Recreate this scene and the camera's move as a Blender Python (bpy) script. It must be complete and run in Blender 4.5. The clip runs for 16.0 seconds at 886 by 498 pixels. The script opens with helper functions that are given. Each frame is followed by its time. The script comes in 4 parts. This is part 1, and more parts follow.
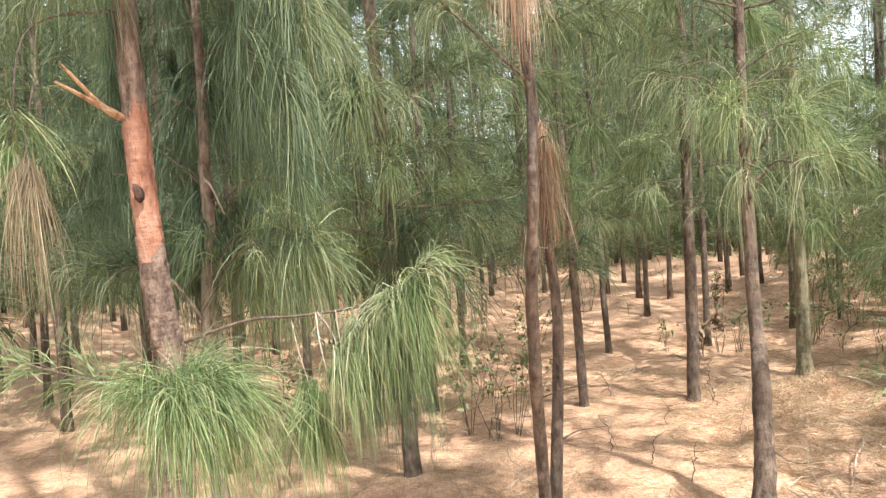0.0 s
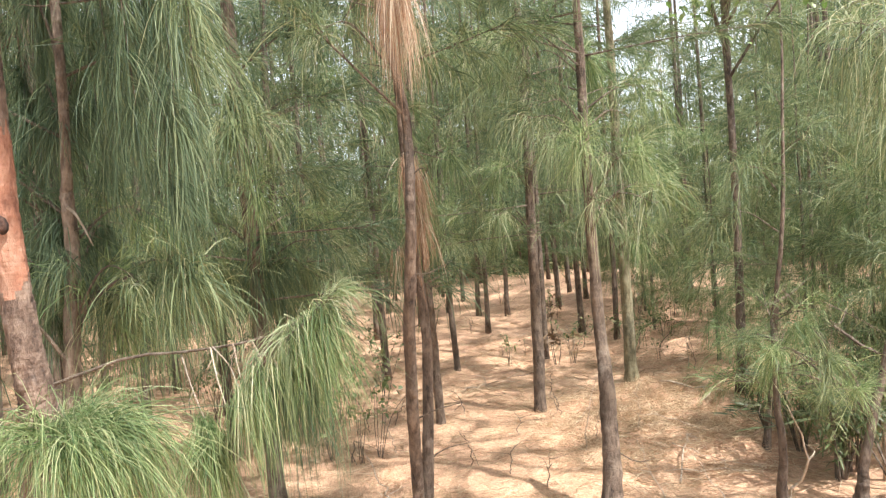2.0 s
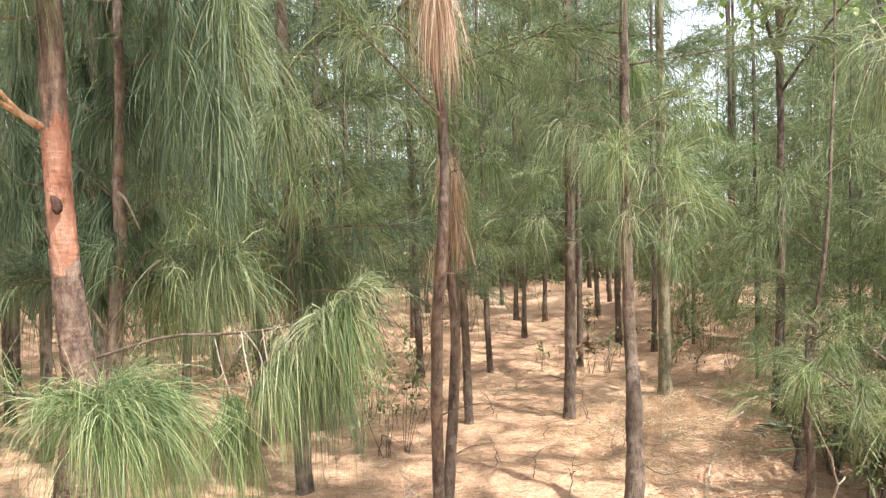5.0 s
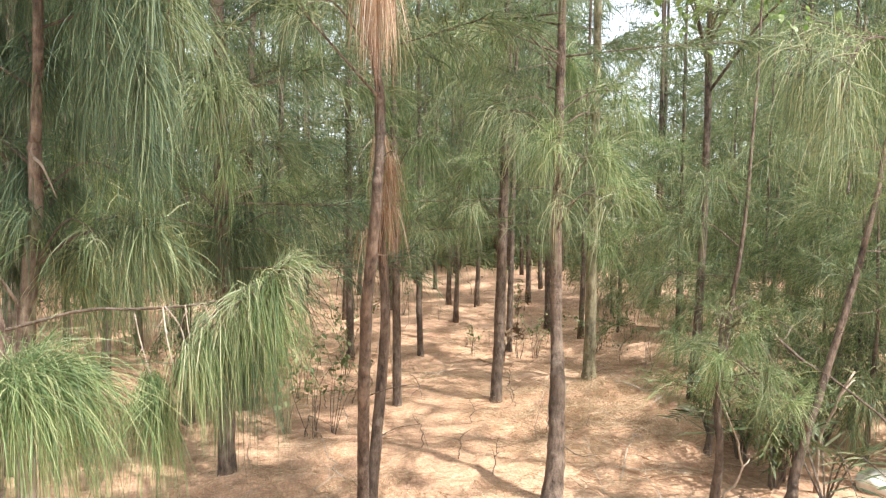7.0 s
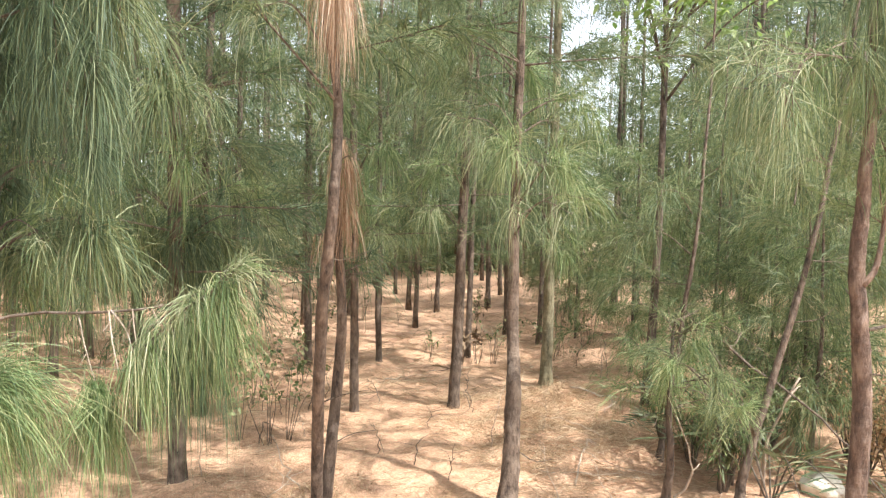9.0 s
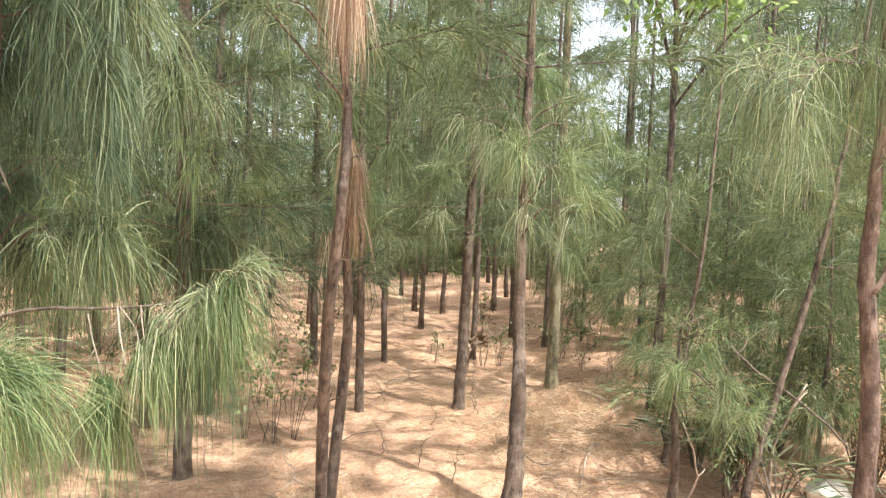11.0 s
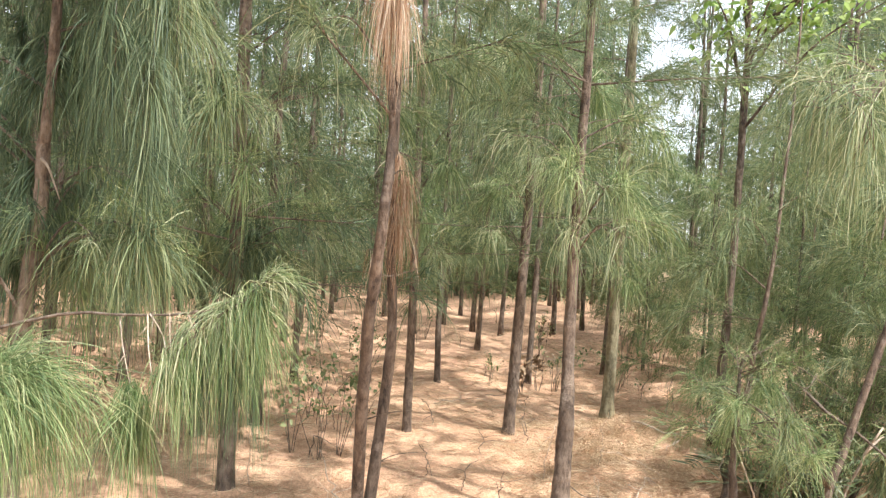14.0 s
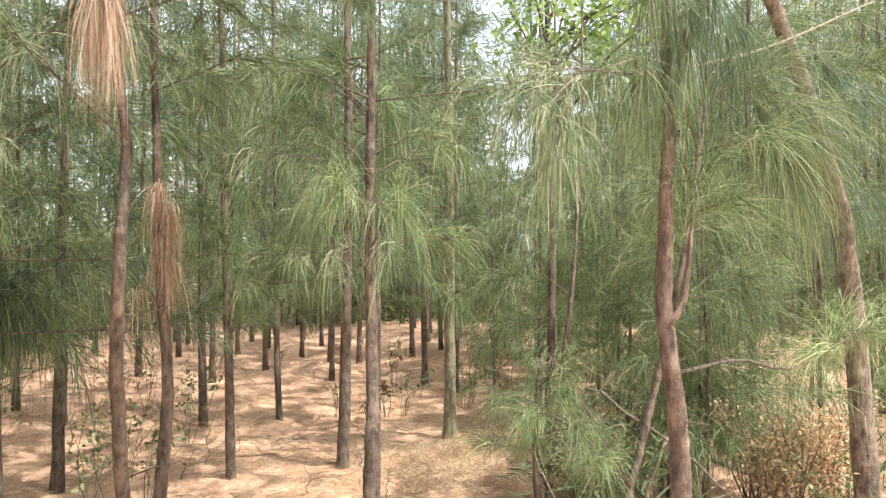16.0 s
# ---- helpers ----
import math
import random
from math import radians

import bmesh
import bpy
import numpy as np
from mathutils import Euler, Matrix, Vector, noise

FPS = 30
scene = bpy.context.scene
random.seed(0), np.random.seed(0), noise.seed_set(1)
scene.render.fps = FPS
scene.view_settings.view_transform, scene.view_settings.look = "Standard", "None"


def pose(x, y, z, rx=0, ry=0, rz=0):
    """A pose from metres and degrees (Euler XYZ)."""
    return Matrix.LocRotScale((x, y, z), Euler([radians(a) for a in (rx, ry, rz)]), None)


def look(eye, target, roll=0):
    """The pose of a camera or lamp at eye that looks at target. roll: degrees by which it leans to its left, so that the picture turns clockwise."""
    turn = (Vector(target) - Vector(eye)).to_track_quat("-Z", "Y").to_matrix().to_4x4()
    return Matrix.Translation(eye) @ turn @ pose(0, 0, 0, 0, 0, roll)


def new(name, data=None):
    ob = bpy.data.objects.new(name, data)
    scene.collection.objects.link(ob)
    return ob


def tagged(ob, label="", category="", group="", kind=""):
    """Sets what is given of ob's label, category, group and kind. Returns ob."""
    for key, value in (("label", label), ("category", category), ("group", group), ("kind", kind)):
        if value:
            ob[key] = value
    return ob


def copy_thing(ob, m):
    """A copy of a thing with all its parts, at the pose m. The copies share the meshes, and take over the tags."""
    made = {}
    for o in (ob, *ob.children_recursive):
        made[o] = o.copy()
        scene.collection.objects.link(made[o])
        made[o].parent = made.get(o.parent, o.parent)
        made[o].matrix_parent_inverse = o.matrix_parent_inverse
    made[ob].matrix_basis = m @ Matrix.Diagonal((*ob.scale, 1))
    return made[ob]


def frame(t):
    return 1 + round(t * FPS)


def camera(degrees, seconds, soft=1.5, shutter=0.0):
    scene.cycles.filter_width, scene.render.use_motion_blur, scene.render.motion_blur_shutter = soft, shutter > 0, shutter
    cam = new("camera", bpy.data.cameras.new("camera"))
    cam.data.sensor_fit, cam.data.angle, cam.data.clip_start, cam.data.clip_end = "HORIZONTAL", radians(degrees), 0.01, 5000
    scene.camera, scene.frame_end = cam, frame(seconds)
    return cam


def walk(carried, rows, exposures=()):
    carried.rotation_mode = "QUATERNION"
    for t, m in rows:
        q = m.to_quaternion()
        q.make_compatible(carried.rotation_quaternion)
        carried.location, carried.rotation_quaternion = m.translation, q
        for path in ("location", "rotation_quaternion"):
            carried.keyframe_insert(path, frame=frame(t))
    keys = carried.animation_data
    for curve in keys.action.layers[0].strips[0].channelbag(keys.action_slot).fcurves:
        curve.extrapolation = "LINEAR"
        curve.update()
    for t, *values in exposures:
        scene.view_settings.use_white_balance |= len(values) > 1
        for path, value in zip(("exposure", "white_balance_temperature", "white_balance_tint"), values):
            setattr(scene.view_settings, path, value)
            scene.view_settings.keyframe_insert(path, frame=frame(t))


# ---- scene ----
cam = camera(65.7, 16.0, 1.3, 0.12)
EXPOSURE = 1.08
PATH = [
    (0, (0.161, 0.082, 1.458), (0.052, 2.077, 1.378), -3.8),
    (0.5, (0.065, 0.176, 1.45), (-0.098, 2.165, 1.328), -3.8),
    (1, (0.003, 0.141, 1.463), (-0.115, 2.128, 1.268), -4.0),
    (1.5, (-0.001, 0.073, 1.483), (0.224, 2.054, 1.316), -3.7),
    (2, (-0.018, 0.012, 1.499), (0.358, 1.975, 1.445), -4.1),
    (2.5, (-0.018, -0.022, 1.504), (0.314, 1.95, 1.506), -5.1),
    (3, (0.006, -0.025, 1.504), (0.363, 1.943, 1.512), -5.2),
    (3.5, (0.012, -0.037, 1.499), (0.334, 1.936, 1.515), -3.1),
    (3.7, (0.01, -0.035, 1.5), (0.294, 1.945, 1.51), -2.9),
    (5.8, (0.033, -0.055, 1.486), (0.31, 1.924, 1.421), -0.2),
    (6, (0.031, -0.055, 1.485), (0.326, 1.922, 1.416), 0.0),
    (6.5, (0.034, -0.051, 1.485), (0.392, 1.915, 1.401), 0.6),
    (7, (0.039, -0.06, 1.487), (0.472, 1.89, 1.397), 1.0),
    (7.5, (0.047, -0.062, 1.489), (0.532, 1.876, 1.402), 1.0),
    (8, (0.058, -0.065, 1.489), (0.594, 1.86, 1.408), 1.0),
    (10.5, (0.057, -0.065, 1.491), (0.581, 1.864, 1.426), 2.5),
    (11, (0.054, -0.065, 1.487), (0.577, 1.864, 1.419), 2.5),
    (11.5, (0.055, -0.065, 1.486), (0.575, 1.865, 1.408), 2.6),
    (12, (0.051, -0.065, 1.491), (0.558, 1.868, 1.406), 2.8),
    (12.5, (0.045, -0.058, 1.487), (0.508, 1.886, 1.398), 2.7),
    (13, (0.065, -0.048, 1.48), (0.494, 1.903, 1.39), 2.9),
    (13.5, (0.133, -0.017, 1.47), (0.512, 1.945, 1.399), 3.7),
    (14, (0.161, -0.016, 1.48), (0.494, 1.956, 1.461), 4.1),
    (14.5, (0.075, -0.066, 1.499), (0.581, 1.869, 1.523), 4.0),
    (15, (0.045, -0.097, 1.511), (0.661, 1.805, 1.554), 3.0),
    (15.5, (0.251, -0.069, 1.488), (0.916, 1.816, 1.539), 1.3),
    (15.7, (0.397, -0.068, 1.485), (1.068, 1.815, 1.553), 0.8),
    (16, (0.637, 0.019, 1.485), (1.3, 1.904, 1.551), -0.2),
]
walk(cam, [(t, look(eye, target, roll)) for t, eye, target, roll in PATH], exposures=[(0.0, EXPOSURE), (16.0, EXPOSURE)])

# ---- light ----
SUN_DIR = Vector((0.43, -0.46, 1.0)).normalized()
world = bpy.data.worlds.new("sky")
scene.world = world
world.use_nodes = True
wn, wl = world.node_tree.nodes, world.node_tree.links
sky = wn.new("ShaderNodeTexSky")
sky.sky_type, sky.sun_disc = "NISHITA", False
sky.sun_elevation = math.asin(SUN_DIR.z)
sky.sun_rotation = math.atan2(SUN_DIR.x, SUN_DIR.y)
sky.air_density, sky.dust_density = 1.0, 3.0
wn["Background"].inputs["Strength"].default_value = 0.15
haze = wn.new("ShaderNodeMix")
haze.data_type = "RGBA"
haze.inputs["Factor"].default_value = 0.5
haze.inputs[7].default_value = (9.0, 9.6, 10.2, 1.0)
wl.new(sky.outputs["Color"], haze.inputs[6])
wl.new(haze.outputs[2], wn["Background"].inputs["Color"])
sun = new("sun", bpy.data.lights.new("sun", "SUN"))
sun.data.energy, sun.data.angle, sun.data.color = 5.0, radians(1.0), (1.0, 0.97, 0.945)
sun.matrix_world = look(SUN_DIR * 60, (0, 0, 0))


# ---- materials ----
def shader(name):
    m = bpy.data.materials.new(name)
    m.use_nodes = True
    n, l = m.node_tree.nodes, m.node_tree.links
    return m, n, l, n["Principled BSDF"], n["Material Output"]


def ramp(n, l, source, stops):
    r = n.new("ShaderNodeValToRGB")
    while len(r.color_ramp.elements) < len(stops):
        r.color_ramp.elements.new(0.5)
    for e, (p, c) in zip(r.color_ramp.elements, stops):
        e.position, e.color = p, (*c, 1)
    l.new(source, r.inputs["Fac"])
    return r.outputs["Color"]


def noise_at(n, l, scale, detail=4.0, stretch=(1, 1, 1), rough=0.6):
    c, mp, t = n.new("ShaderNodeTexCoord"), n.new("ShaderNodeMapping"), n.new("ShaderNodeTexNoise")
    mp.inputs["Scale"].default_value = stretch
    t.inputs["Scale"].default_value, t.inputs["Detail"].default_value, t.inputs["Roughness"].default_value = scale, detail, rough
    l.new(c.outputs["Object"], mp.inputs["Vector"])
    l.new(mp.outputs["Vector"], t.inputs["Vector"])
    return t.outputs["Fac"]


def mixed(n, l, kind, fac, a, b):
    m = n.new("ShaderNodeMix")
    m.data_type, m.blend_type = "RGBA", kind
    m.inputs["Factor"].default_value = fac
    l.new(a, m.inputs[6])
    l.new(b, m.inputs[7])
    return m.outputs[2]


def relief(n, l, p, height, strength, distance):
    b = n.new("ShaderNodeBump")
    b.inputs["Strength"].default_value, b.inputs["Distance"].default_value = strength, distance
    l.new(height, b.inputs["Height"])
    l.new(b.outputs["Normal"], p.inputs["Normal"])


def leafy(name, stops, through_it=0.4, rough=0.55):
    """Thin leaves: each leaf its own shade, some light let through."""
    m, n, l, p, out = shader(name)
    g, oi = n.new("ShaderNodeNewGeometry"), n.new("ShaderNodeObjectInfo")
    c = ramp(n, l, g.outputs["Random Per Island"], stops)
    tone = ramp(n, l, oi.outputs["Random"], [(0.0, (0.72, 0.78, 0.72)), (1.0, (1.0, 1.0, 0.95))])
    c = mixed(n, l, "MULTIPLY", 1.0, c, tone)
    l.new(c, p.inputs["Base Color"])
    p.inputs["Roughness"].default_value = rough
    tr, mx = n.new("ShaderNodeBsdfTranslucent"), n.new("ShaderNodeMixShader")
    l.new(c, tr.inputs["Color"])
    mx.inputs["Fac"].default_value = through_it
    l.new(p.outputs["BSDF"], mx.inputs[1])
    l.new(tr.outputs["BSDF"], mx.inputs[2])
    l.new(mx.outputs["Shader"], out.inputs["Surface"])
    return m


def barky(name, dark, mid, light, scale=30.0):
    m, n, l, p, out = shader(name)
    a = noise_at(n, l, scale, 6.0, (1, 1, 0.36), 0.72)
    b = noise_at(n, l, 5.0, 3.0, (1, 1, 0.6))
    rings = noise_at(n, l, 26.0, 3.0, (0.25, 0.25, 1.0))
    oi = n.new("ShaderNodeObjectInfo")
    c = ramp(n, l, a, [(0.34, dark), (0.46, mid), (0.68, light)])
    c = mixed(n, l, "MULTIPLY", 0.8, c, ramp(n, l, b, [(0.3, (0.55, 0.55, 0.55)), (0.7, (1.25, 1.2, 1.15))]))
    c = mixed(n, l, "MULTIPLY", 0.3, c, ramp(n, l, rings, [(0.35, (0.6, 0.6, 0.6)), (0.6, (1.1, 1.1, 1.1)), (0.75, (1.6, 1.6, 1.6))]))
    c = mixed(n, l, "MULTIPLY", 1.0, c, ramp(n, l, oi.outputs["Random"], [(0.0, (0.8, 0.78, 0.75)), (1.0, (1.1, 1.08, 1.05))]))
    spots, keep = n.new("ShaderNodeMix"), noise_at(n, l, 17.0, 5.0, (1, 1, 0.7), 0.65)
    spots.data_type = "RGBA"
    l.new(ramp(n, l, keep, [(0.58, (0, 0, 0)), (0.7, (0.42, 0.42, 0.42))]), spots.inputs["Factor"])
    l.new(c, spots.inputs[6])
    spots.inputs[7].default_value = (*[min(0.5, 1.25 * v + 0.06) for v in light], 1)
    c = spots.outputs[2]
    l.new(c, p.inputs["Base Color"])
    p.inputs["Roughness"].default_value = 0.85
    relief(n, l, p, mixed(n, l, "ADD", 0.5, a, rings), 1.0, 0.02)
    return m


NEEDLE = leafy("green_needles", [(0.0, (0.085, 0.125, 0.065)), (0.5, (0.18, 0.23, 0.11)), (0.85, (0.3, 0.335, 0.165)), (1.0, (0.45, 0.41, 0.25))])
# The green needles again, darkened: the crowns' shade is put into this colour.
NEEDLE_SHADED = leafy("shaded_needles", [(0.0, (0.058, 0.1, 0.058)), (0.5, (0.125, 0.18, 0.098)), (0.85, (0.21, 0.265, 0.145)), (1.0, (0.32, 0.37, 0.22))])
# A brighter copy of the green needles, with sunlight put into the colour.
NEEDLE_LIT = leafy("sunlit_needles", [(0.0, (0.09, 0.15, 0.06)), (0.4, (0.2, 0.28, 0.115)), (0.75, (0.36, 0.42, 0.2)), (1.0, (0.6, 0.58, 0.36))])
# Pale tips, and strands whose sun highlight is put into the colour.
NEEDLE_PALE_LIT = leafy("pale_highlit_needles", [(0.0, (0.13, 0.19, 0.09)), (0.4, (0.27, 0.33, 0.17)), (0.75, (0.46, 0.48, 0.29)), (1.0, (0.68, 0.66, 0.48))])
NEEDLE_DEAD = leafy("dead_needles", [(0.0, (0.28, 0.15, 0.09)), (0.4, (0.44, 0.27, 0.175)), (0.75, (0.62, 0.46, 0.34)), (1.0, (0.8, 0.7, 0.58))], 0.3)
NEEDLE_GREY = leafy("drying_needles", [(0.0, (0.2, 0.14, 0.09)), (0.5, (0.33, 0.24, 0.155)), (1.0, (0.5, 0.42, 0.29))], 0.3)
LITTER = leafy("fallen_needles", [(0.0, (0.34, 0.2, 0.125)), (0.4, (0.56, 0.365, 0.24)), (0.8, (0.7, 0.5, 0.345)), (1.0, (0.78, 0.63, 0.48))], 0.15, 0.7)
STRAW = leafy("dry_grass", [(0.0, (0.42, 0.25, 0.155)), (0.4, (0.66, 0.44, 0.285)), (1.0, (0.82, 0.64, 0.46))], 0.35, 0.7)
LEAF = leafy("broad_leaves", [(0.0, (0.14, 0.23, 0.06)), (0.5, (0.28, 0.4, 0.11)), (1.0, (0.48, 0.56, 0.24))], 0.5, 0.4)
WEED = leafy("weed_leaves", [(0.0, (0.08, 0.12, 0.045)), (0.6, (0.18, 0.22, 0.09)), (1.0, (0.42, 0.4, 0.22))], 0.4, 0.5)
LEAF_DRY = leafy("dry_leaves", [(0.0, (0.34, 0.18, 0.1)), (0.5, (0.6, 0.38, 0.22)), (1.0, (0.68, 0.54, 0.34))], 0.4, 0.6)
LEAF_DEAD = leafy("withered_leaves", [(0.0, (0.1, 0.06, 0.035)), (0.6, (0.2, 0.125, 0.075)), (1.0, (0.34, 0.23, 0.14))], 0.2, 0.7)
PALM = leafy("palm_leaflets", [(0.0, (0.045, 0.065, 0.03)), (0.6, (0.1, 0.125, 0.055)), (1.0, (0.26, 0.25, 0.15))], 0.25, 0.5)
BARK = barky("bark", (0.03, 0.02, 0.014), (0.12, 0.088, 0.066), (0.255, 0.2, 0.155))
BARK_PALE = barky("pale_bark", (0.06, 0.046, 0.034), (0.165, 0.125, 0.094), (0.36, 0.3, 0.24))
BARK_GREEN = barky("mossy_bark", (0.07, 0.064, 0.038), (0.2, 0.18, 0.11), (0.36, 0.33, 0.22))
BARK_RED = barky("red_brown_bark", (0.042, 0.028, 0.021), (0.135, 0.09, 0.067), (0.31, 0.235, 0.185))
STRIPPED = barky("stripped_wood", (0.15, 0.06, 0.038), (0.29, 0.135, 0.085), (0.46, 0.3, 0.22), 11.0)
SPLINTER = barky("splintered_wood", (0.2, 0.1, 0.05), (0.38, 0.22, 0.12), (0.55, 0.4, 0.26), 40.0)
KNOT_DARK = barky("dark_knot", (0.02, 0.012, 0.01), (0.05, 0.025, 0.018), (0.12, 0.06, 0.04))
TWIG = barky("twig_bark", (0.07, 0.055, 0.04), (0.15, 0.115, 0.085), (0.3, 0.25, 0.2), 60.0)
DRYWOOD = barky("dry_wood", (0.3, 0.23, 0.17), (0.5, 0.41, 0.32), (0.65, 0.57, 0.48), 50.0)


def ground_material():
    m, n, l, p, out = shader("needle_litter_ground")
    big, mid, fine = noise_at(n, l, 0.9, 4.0), noise_at(n, l, 7.0, 5.0, (1, 1.6, 1)), noise_at(n, l, 85.0, 6.0, (1, 0.35, 1), 0.75)
    fine2 = noise_at(n, l, 70.0, 6.0, (0.3, 1, 1), 0.75)
    c = ramp(n, l, big, [(0.3, (0.45, 0.28, 0.187)), (0.55, (0.62, 0.408, 0.272)), (0.75, (0.69, 0.49, 0.345))])
    c = mixed(n, l, "MULTIPLY", 0.7, c, ramp(n, l, mid, [(0.3, (0.6, 0.52, 0.46)), (0.6, (1.1, 1.08, 1.05))]))
    c = mixed(n, l, "MULTIPLY", 0.75, c, ramp(n, l, fine, [(0.35, (0.55, 0.5, 0.45)), (0.6, (1.15, 1.15, 1.15))]))
    c = mixed(n, l, "MULTIPLY", 0.6, c, ramp(n, l, fine2, [(0.35, (0.6, 0.55, 0.5)), (0.6, (1.15, 1.15, 1.15))]))
    l.new(c, p.inputs["Base Color"])
    p.inputs["Roughness"].default_value = 0.95
    relief(n, l, p, mixed(n, l, "ADD", 1.0, fine, fine2), 0.8, 0.01)
    return m


GROUND = ground_material()


# ---- building helpers ----
def mesh_of(name, verts, faces, material):
    """A mesh from arrays; faces is a list of integer arrays, each of one face size."""
    me = bpy.data.meshes.new(name)
    verts = np.asarray(verts, np.float32).reshape(-1, 3)
    loops = np.concatenate([np.asarray(f, np.int32).ravel() for f in faces])
    sizes = np.concatenate([np.full(len(f), np.shape(f)[1], np.int32) for f in faces])
    me.vertices.add(len(verts))
    me.vertices.foreach_set("co", verts.ravel())
    me.loops.add(len(loops))
    me.loops.foreach_set("vertex_index", loops)
    me.polygons.add(len(sizes))
    me.polygons.foreach_set("loop_start", np.concatenate([[0], np.cumsum(sizes)[:-1]]).astype(np.int32))
    me.polygons.foreach_set("loop_total", sizes)
    me.update(calc_edges=True)
    me.materials.append(material)
    return me


def smooth(me):
    me.polygons.foreach_set("use_smooth", np.ones(len(me.polygons), bool))
    return me


def child(name, me, parent, label="", kind=""):
    ob = new(name, me)
    ob.parent = parent
    return tagged(ob, label, "", "", kind)


def thing(name, place, label, category, group="", kind=""):
    ob = new(name)
    ob.location = place
    ob.empty_display_size = 0.1
    return tagged(ob, label, category, group, kind)


def unit(v):
    return v / np.maximum(np.linalg.norm(v, axis=-1, keepdims=True), 1e-9)


def strands(rng, starts, ways, length, width, droop=0.75, segs=3, jitter=0.32, curl=0.07):
    """Thin ribbons that leave starts along ways and hang over. Returns vertices and faces."""
    k = len(starts)
    d = unit(np.asarray(ways) + rng.normal(0, jitter, (k, 3)))
    ln = (length * rng.uniform(0.4, 1.18, k))[:, None]
    dr = (droop * rng.uniform(0.35, 1.35, k))[:, None]
    side = unit(rng.normal(0, 1, (k, 3)))
    bow = rng.normal(0, curl, (k, 3))
    rows = []
    for i in range(segs + 1):
        s = i / segs
        pt = starts + ln * (d * (s - 0.5 * np.minimum(dr, 1.1) * s * s) + np.array([0, 0, -1.0]) * 0.62 * dr * s * s + bow * s * (1 - s))
        rows.append(pt)
    verts, w = [], width * rng.uniform(0.7, 1.3, k)[:, None]
    for i in range(segs):
        t = unit(rows[i + 1] - rows[i])
        a = unit(np.cross(t, side))
        f = 0.5 * w * (1 - 0.6 * i / segs)
        verts += [rows[i] - a * f, rows[i] + a * f]
    verts.append(rows[segs])
    verts = np.stack(verts, 1)
    n = 2 * segs + 1
    o = (np.arange(k) * n)[:, None]
    quads = [o + np.array([[2 * i, 2 * i + 1, 2 * i + 3, 2 * i + 2]]) for i in range(segs - 1)]
    tris = o + np.array([[2 * segs - 2, 2 * segs - 1, 2 * segs]])
    return verts.reshape(-1, 3), quads + [tris]


def joined(pieces):
    """Joins (vertices, faces) pairs."""
    vs, fs, o = [], [], 0
    for v, f in pieces:
        vs.append(v)
        fs += [a + o for a in f]
        o += len(v)
    return np.concatenate(vs), fs


def tube(points, radii, sides=8, rng=None, rough=0.0):
    p, r = np.asarray(points, float), np.asarray(radii, float)
    t = unit(np.gradient(p, axis=0))
    ref = np.array([0, 1.0, 0]) if abs(t[0][1]) < 0.9 else np.array([1.0, 0, 0])
    a = unit(np.cross(t, ref))
    b = np.cross(t, a)
    ang = np.linspace(0, 2 * np.pi, sides, endpoint=False)
    rr = r[:, None] * (1 + (rng.normal(0, rough, (len(p), sides)) if rng is not None and rough else 0))
    v = p[:, None] + rr[..., None] * (np.cos(ang)[None, :, None] * a[:, None] + np.sin(ang)[None, :, None] * b[:, None])
    m = len(p)
    i, j = np.meshgrid(np.arange(m - 1), np.arange(sides), indexing="ij")
    k = (j + 1) % sides
    q = np.stack([i * sides + j, i * sides + k, (i + 1) * sides + k, (i + 1) * sides + j], -1).reshape(-1, 4)
    caps = [np.arange(sides)[None, ::-1], ((m - 1) * sides + np.arange(sides))[None]]
    return v.reshape(-1, 3), [q] + caps


def spline(points, n):
    """A smooth line through a few points."""
    p = np.asarray(points, float)
    if len(p) < 3:
        return np.linspace(p[0], p[-1], n)
    ext = np.concatenate([[2 * p[0] - p[1]], p, [2 * p[-1] - p[-2]]])
    out = []
    for u in np.linspace(0, len(p) - 1, n):
        i = min(int(u), len(p) - 2)
        s = u - i
        a, b, c, d = ext[i : i + 4]
        out.append(0.5 * (2 * b + (c - a) * s + (2 * a - 5 * b + 4 * c - d) * s * s + (3 * b - a - 3 * c + d) * s**3))
    return np.array(out)


pile = random.Random(4)
TUMPS = [(max(1.85, pile.gauss(2.25, 0.3)), pile.uniform(3.6, 5.1), pile.uniform(0.08, 0.16), pile.uniform(0.05, 0.11)) for _ in range(64)]
HEAPS = [(pile.uniform(-1.5, 3.5), pile.uniform(3.2, 8.5), pile.uniform(0.12, 0.35), pile.uniform(0.015, 0.045)) for _ in range(34)]

HEAPS += [(a, b, 0.17, 0.03) for a, b in ((1.63, 5.05), (0.845, 5.04), (1.355, 6.87), (2.69, 5.6), (-0.3, 3.84), (2.39, 7.1))]


